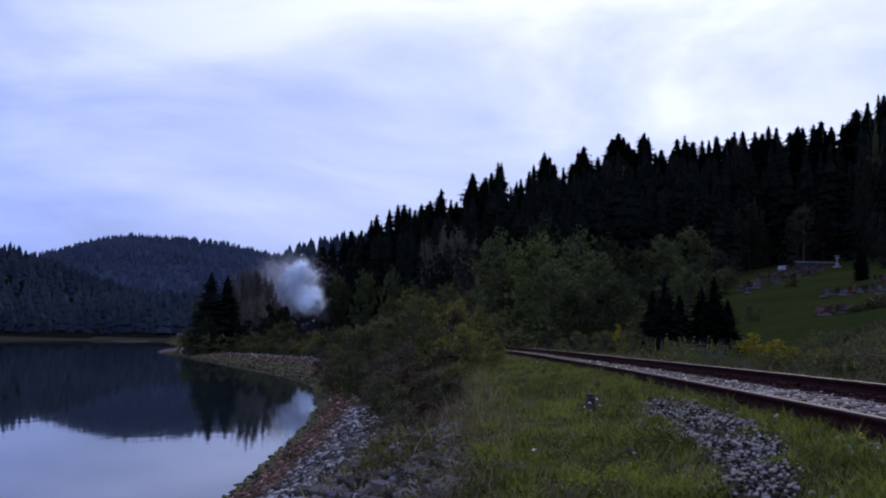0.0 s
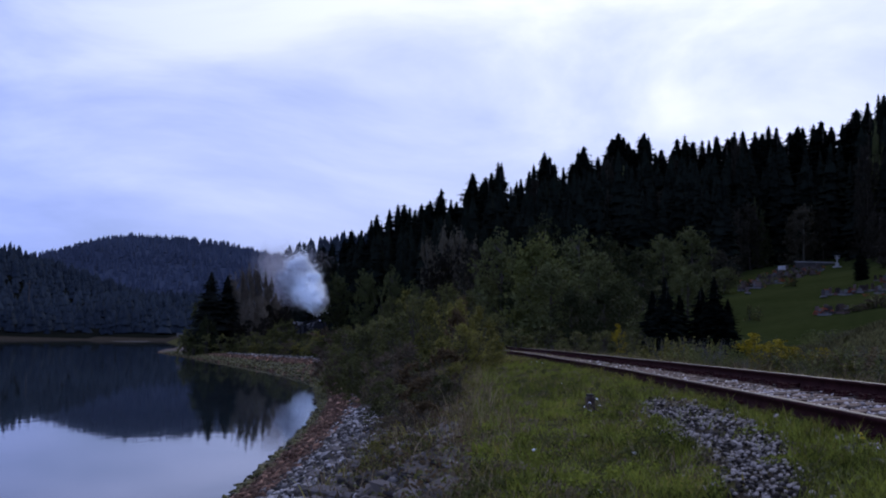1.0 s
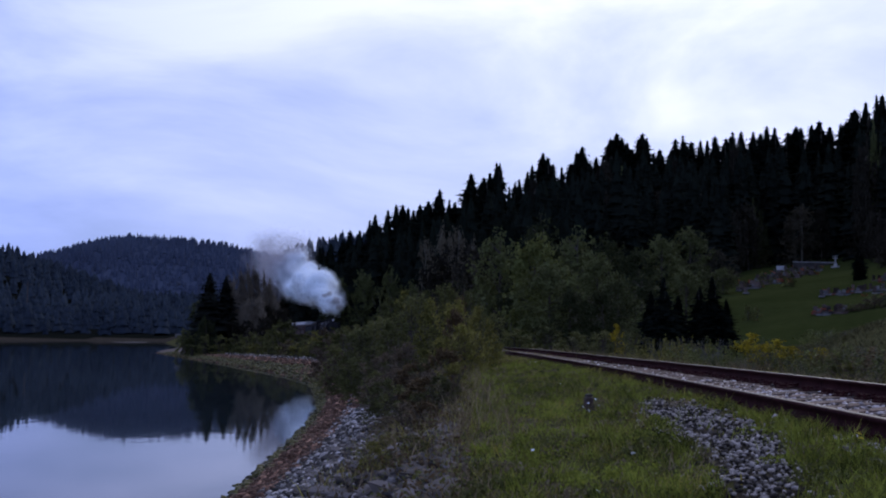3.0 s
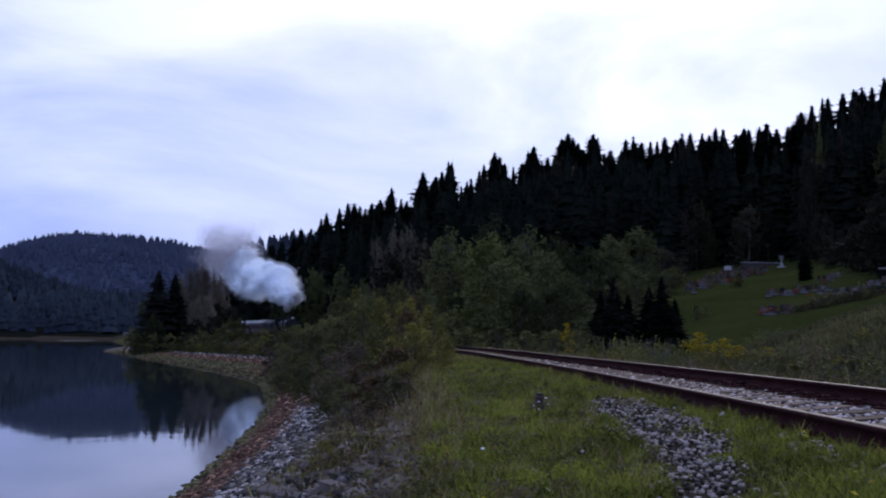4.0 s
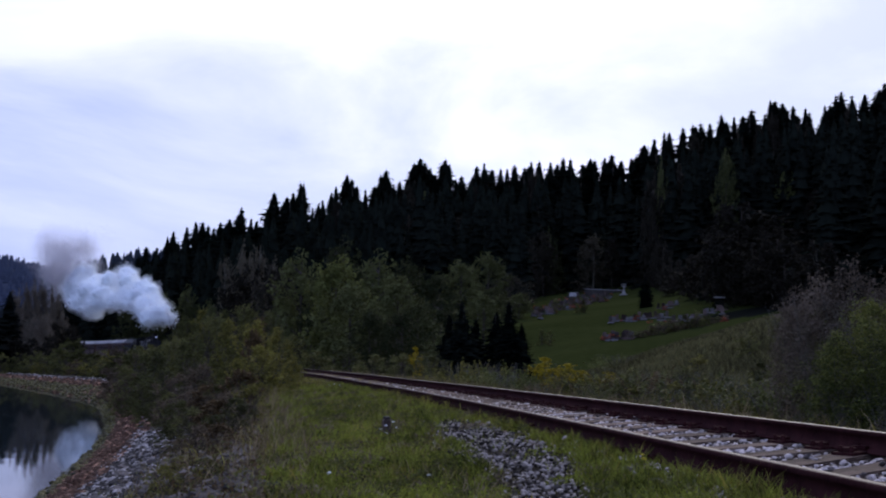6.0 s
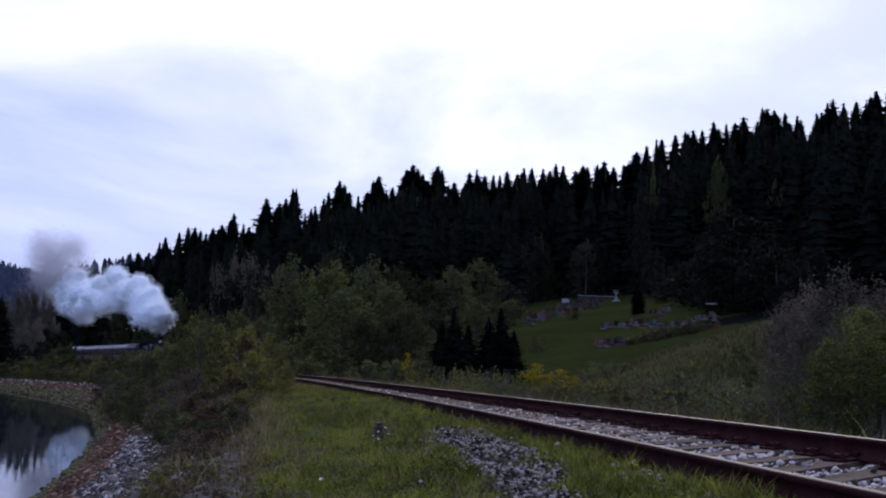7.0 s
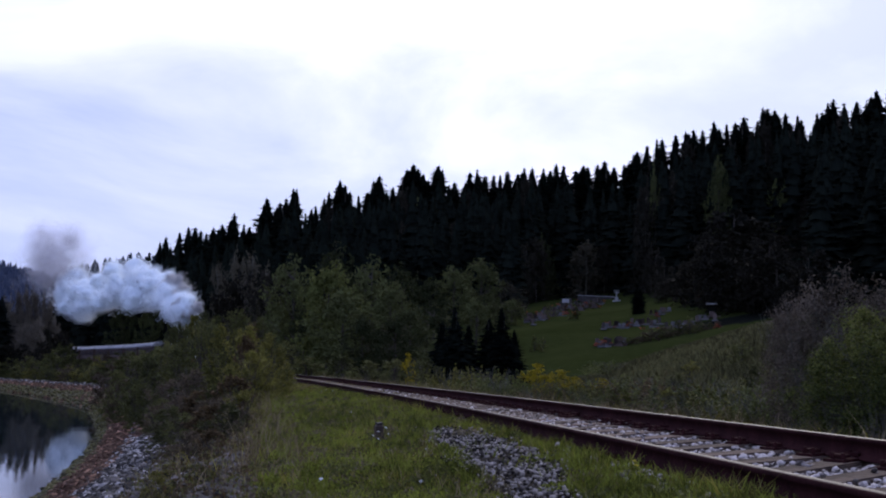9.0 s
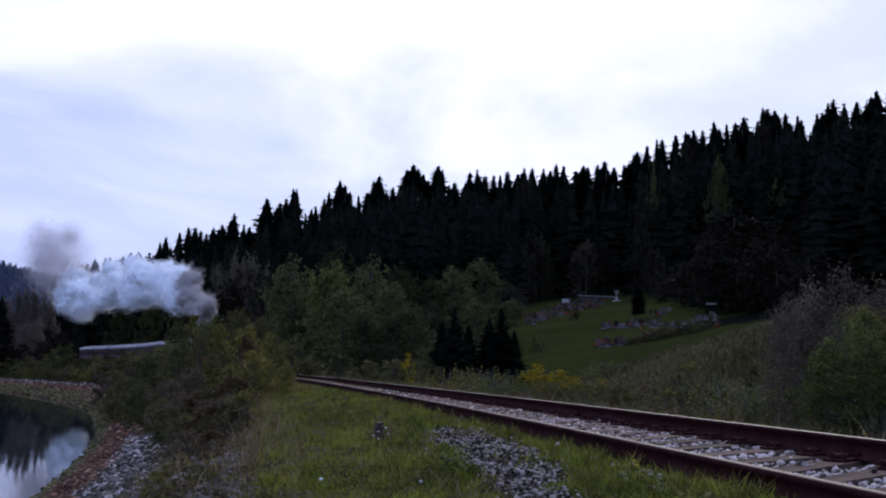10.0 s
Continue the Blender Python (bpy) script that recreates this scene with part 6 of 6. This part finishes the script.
def thin_puff_mesh(seed, key, flecks=2000):
    """A thinning ball of droplets with no heart."""
    rng = np.random.default_rng(seed)
    d, reach = lumpy_dirs(rng, flecks, seed)
    v, f = leaf_quads(rng, d * reach * (0.35 + 0.85 * rng.uniform(0, 1, (flecks, 1)) ** 0.7), 0.036)
    return mesh_of("puff", v, f, M[key], True)


def wisp_mesh(seed, flecks):
    """Thin smoke: small flecks in drifting knots that thin out from the middle."""
    rng = np.random.default_rng(seed)
    knots = rng.normal(0, 0.42, (26, 3))
    at = knots[rng.integers(0, 26, flecks)] + rng.normal(0, 0.20, (flecks, 3))
    q, f = leaf_quads(rng, at, 0.0105)
    return mesh_of("wisp", q, f, M["wisp"], True)


puffs = []
plume = thing("smoke_plume", "billowing white steam and grey smoke from the locomotive", "smoke plume")
PUFF = {key: [puff_mesh(200 + i, key) for i in range(6)] for key in ("steam", "smoke")}
THIN = {key: [thin_puff_mesh(220 + i, key) for i in range(4)] for key in ("steam", "smoke")}
WISP = [wisp_mesh(210 + i, 11000) for i in range(3)]
prng = np.random.default_rng(51)
for k in range(128):
    te = -2.2 + 12.8 * k / 127
    r = prng.uniform(0.8, 2.3) if prng.uniform() < 0.6 else prng.uniform(1.7, 2.5)
    r *= 1.2 if te < 0 else 0.7 if te > 8.75 else 0.92
    ages = (-2.2, -1.2, -0.4, 0.8, 1.8, 3.0, 4.3, 6.0, 8.0, 10.6)
    lo, hi = np.interp(te, ages, (5.5, 4.0, 0.8, 0.3, 1.8, 3.4, 4.0, 3.4, 2.4, 2.0)), np.interp(te, ages, (8.8, 8.0, 7.0, 6.0, 6.8, 8.2, 9.8, 9.8, 8.2, 6.0))
    top = prng.uniform(lo, hi)
    key = "smoke" if te > 9.3 else "steam"
    thin = prng.uniform() < np.interp(te, (-2.2, -0.2, 0.6, 3.0, 4.5), (0.4, 0.3, 0.55, 0.5, 0.0))
    ob = part("puff", (THIN if thin else PUFF)[key][int(prng.integers(0, 4))], None, plume)
    ob.scale = (r * prng.uniform(0.9, 1.2), r, r * prng.uniform(0.8, 1.1))
    puffs.append((ob, te, top, prng.normal(0, 0.8, 3), prng.uniform(0, 360), prng.normal(0, 0.35, 3)))
for k in range(15):
    te = -3.4 + 0.19 * k
    r = prng.uniform(3.2, 5.6)
    ob = part("wisp", WISP[k % 3], None, plume, "thin drifting grey smoke")
    ob.scale = (r * 1.2, r, r)
    puffs.append((ob, te, prng.uniform(11.5, 18.5), prng.normal(0, 3.0, 3) * np.array([1.0, 1.0, 0.6]) - np.array([2.6, 0, 0]), prng.uniform(0, 360), prng.normal(0, 0.3, 3), 0.03, 5.5))
# brown exhaust hanging about the chimney all the way, backlit shade in its colour
exhaust = []
for k in range(11):
    ob = part("exhaust_puff", (THIN if k % 2 else PUFF)["smoke"][k % 4], None, plume, "brown-grey smoke at the chimney")
    r = prng.uniform(0.5, 0.95)
    ob.scale = (r, r, r)
    exhaust.append((ob, prng.uniform(-0.7, 2.6), prng.normal(0, 0.5), prng.uniform(0.2, 2.2), prng.uniform(0, 6.28)))


def exhaust_pose(t, lag, side, up, phase):
    y = chimney_y(t) + lag + 0.3 * math.sin(1.1 * t + phase)
    return pose(float(track_x(y)) + side + 0.3 * math.sin(1.7 * t + phase), y, float(rail_z(y)) + 5.0 + up + 0.6 * lag + 0.3 * math.sin(2.3 * t + 2 * phase), 0, 0, 40 * math.sin(0.5 * t + phase))


def puff_pose(t, te, top, side, turn, sit, rise=0.10, slow=1.3):
    y = chimney_y(min(t, te))
    age = max(t - te, 0.0)
    grown = 1 - math.exp(-age / slow)
    hang = sit * (1 - grown)
    wait = min(max((te - t) / 0.6, 0.0), 1.0)  # before its turn a puff is carried along within the trail
    y += 10.0 * wait
    x0, z0 = float(track_x(y)), float(rail_z(y)) + 6.1 + 3.8 * wait
    return pose(x0 + side[0] * grown - 2.6 * (1 - math.exp(-age / 4)) + hang[0], y + side[1] * grown + hang[1], z0 + top * grown + side[2] * 0.5 * grown + rise * age + hang[2],
                10 * math.sin(age), 8 * math.sin(age * 0.7), turn + 6 * age)


# ---- all that moves ----
def motions():
    for lag, ob, wheels in train:
        walk(ob, [(t, rail_pose(chimney_y(t) + lag)) for t in np.arange(0, 10.01, 0.5)])
        for w, y, r in wheels:
            walk(w, [(t, pose(0, y, r, -math.degrees((chimney_y(0) - chimney_y(t)) / r), 0, 0)) for t in np.arange(0, 10.01, 0.05)])
    for ob, *life in exhaust:
        walk(ob, [(t, exhaust_pose(t, *life)) for t in np.arange(0, 10.01, 0.2)])
    for ob, *life in puffs:
        walk(ob, [(t, puff_pose(t, *life)) for t in np.arange(0, 10.01, 0.2)])


motions()
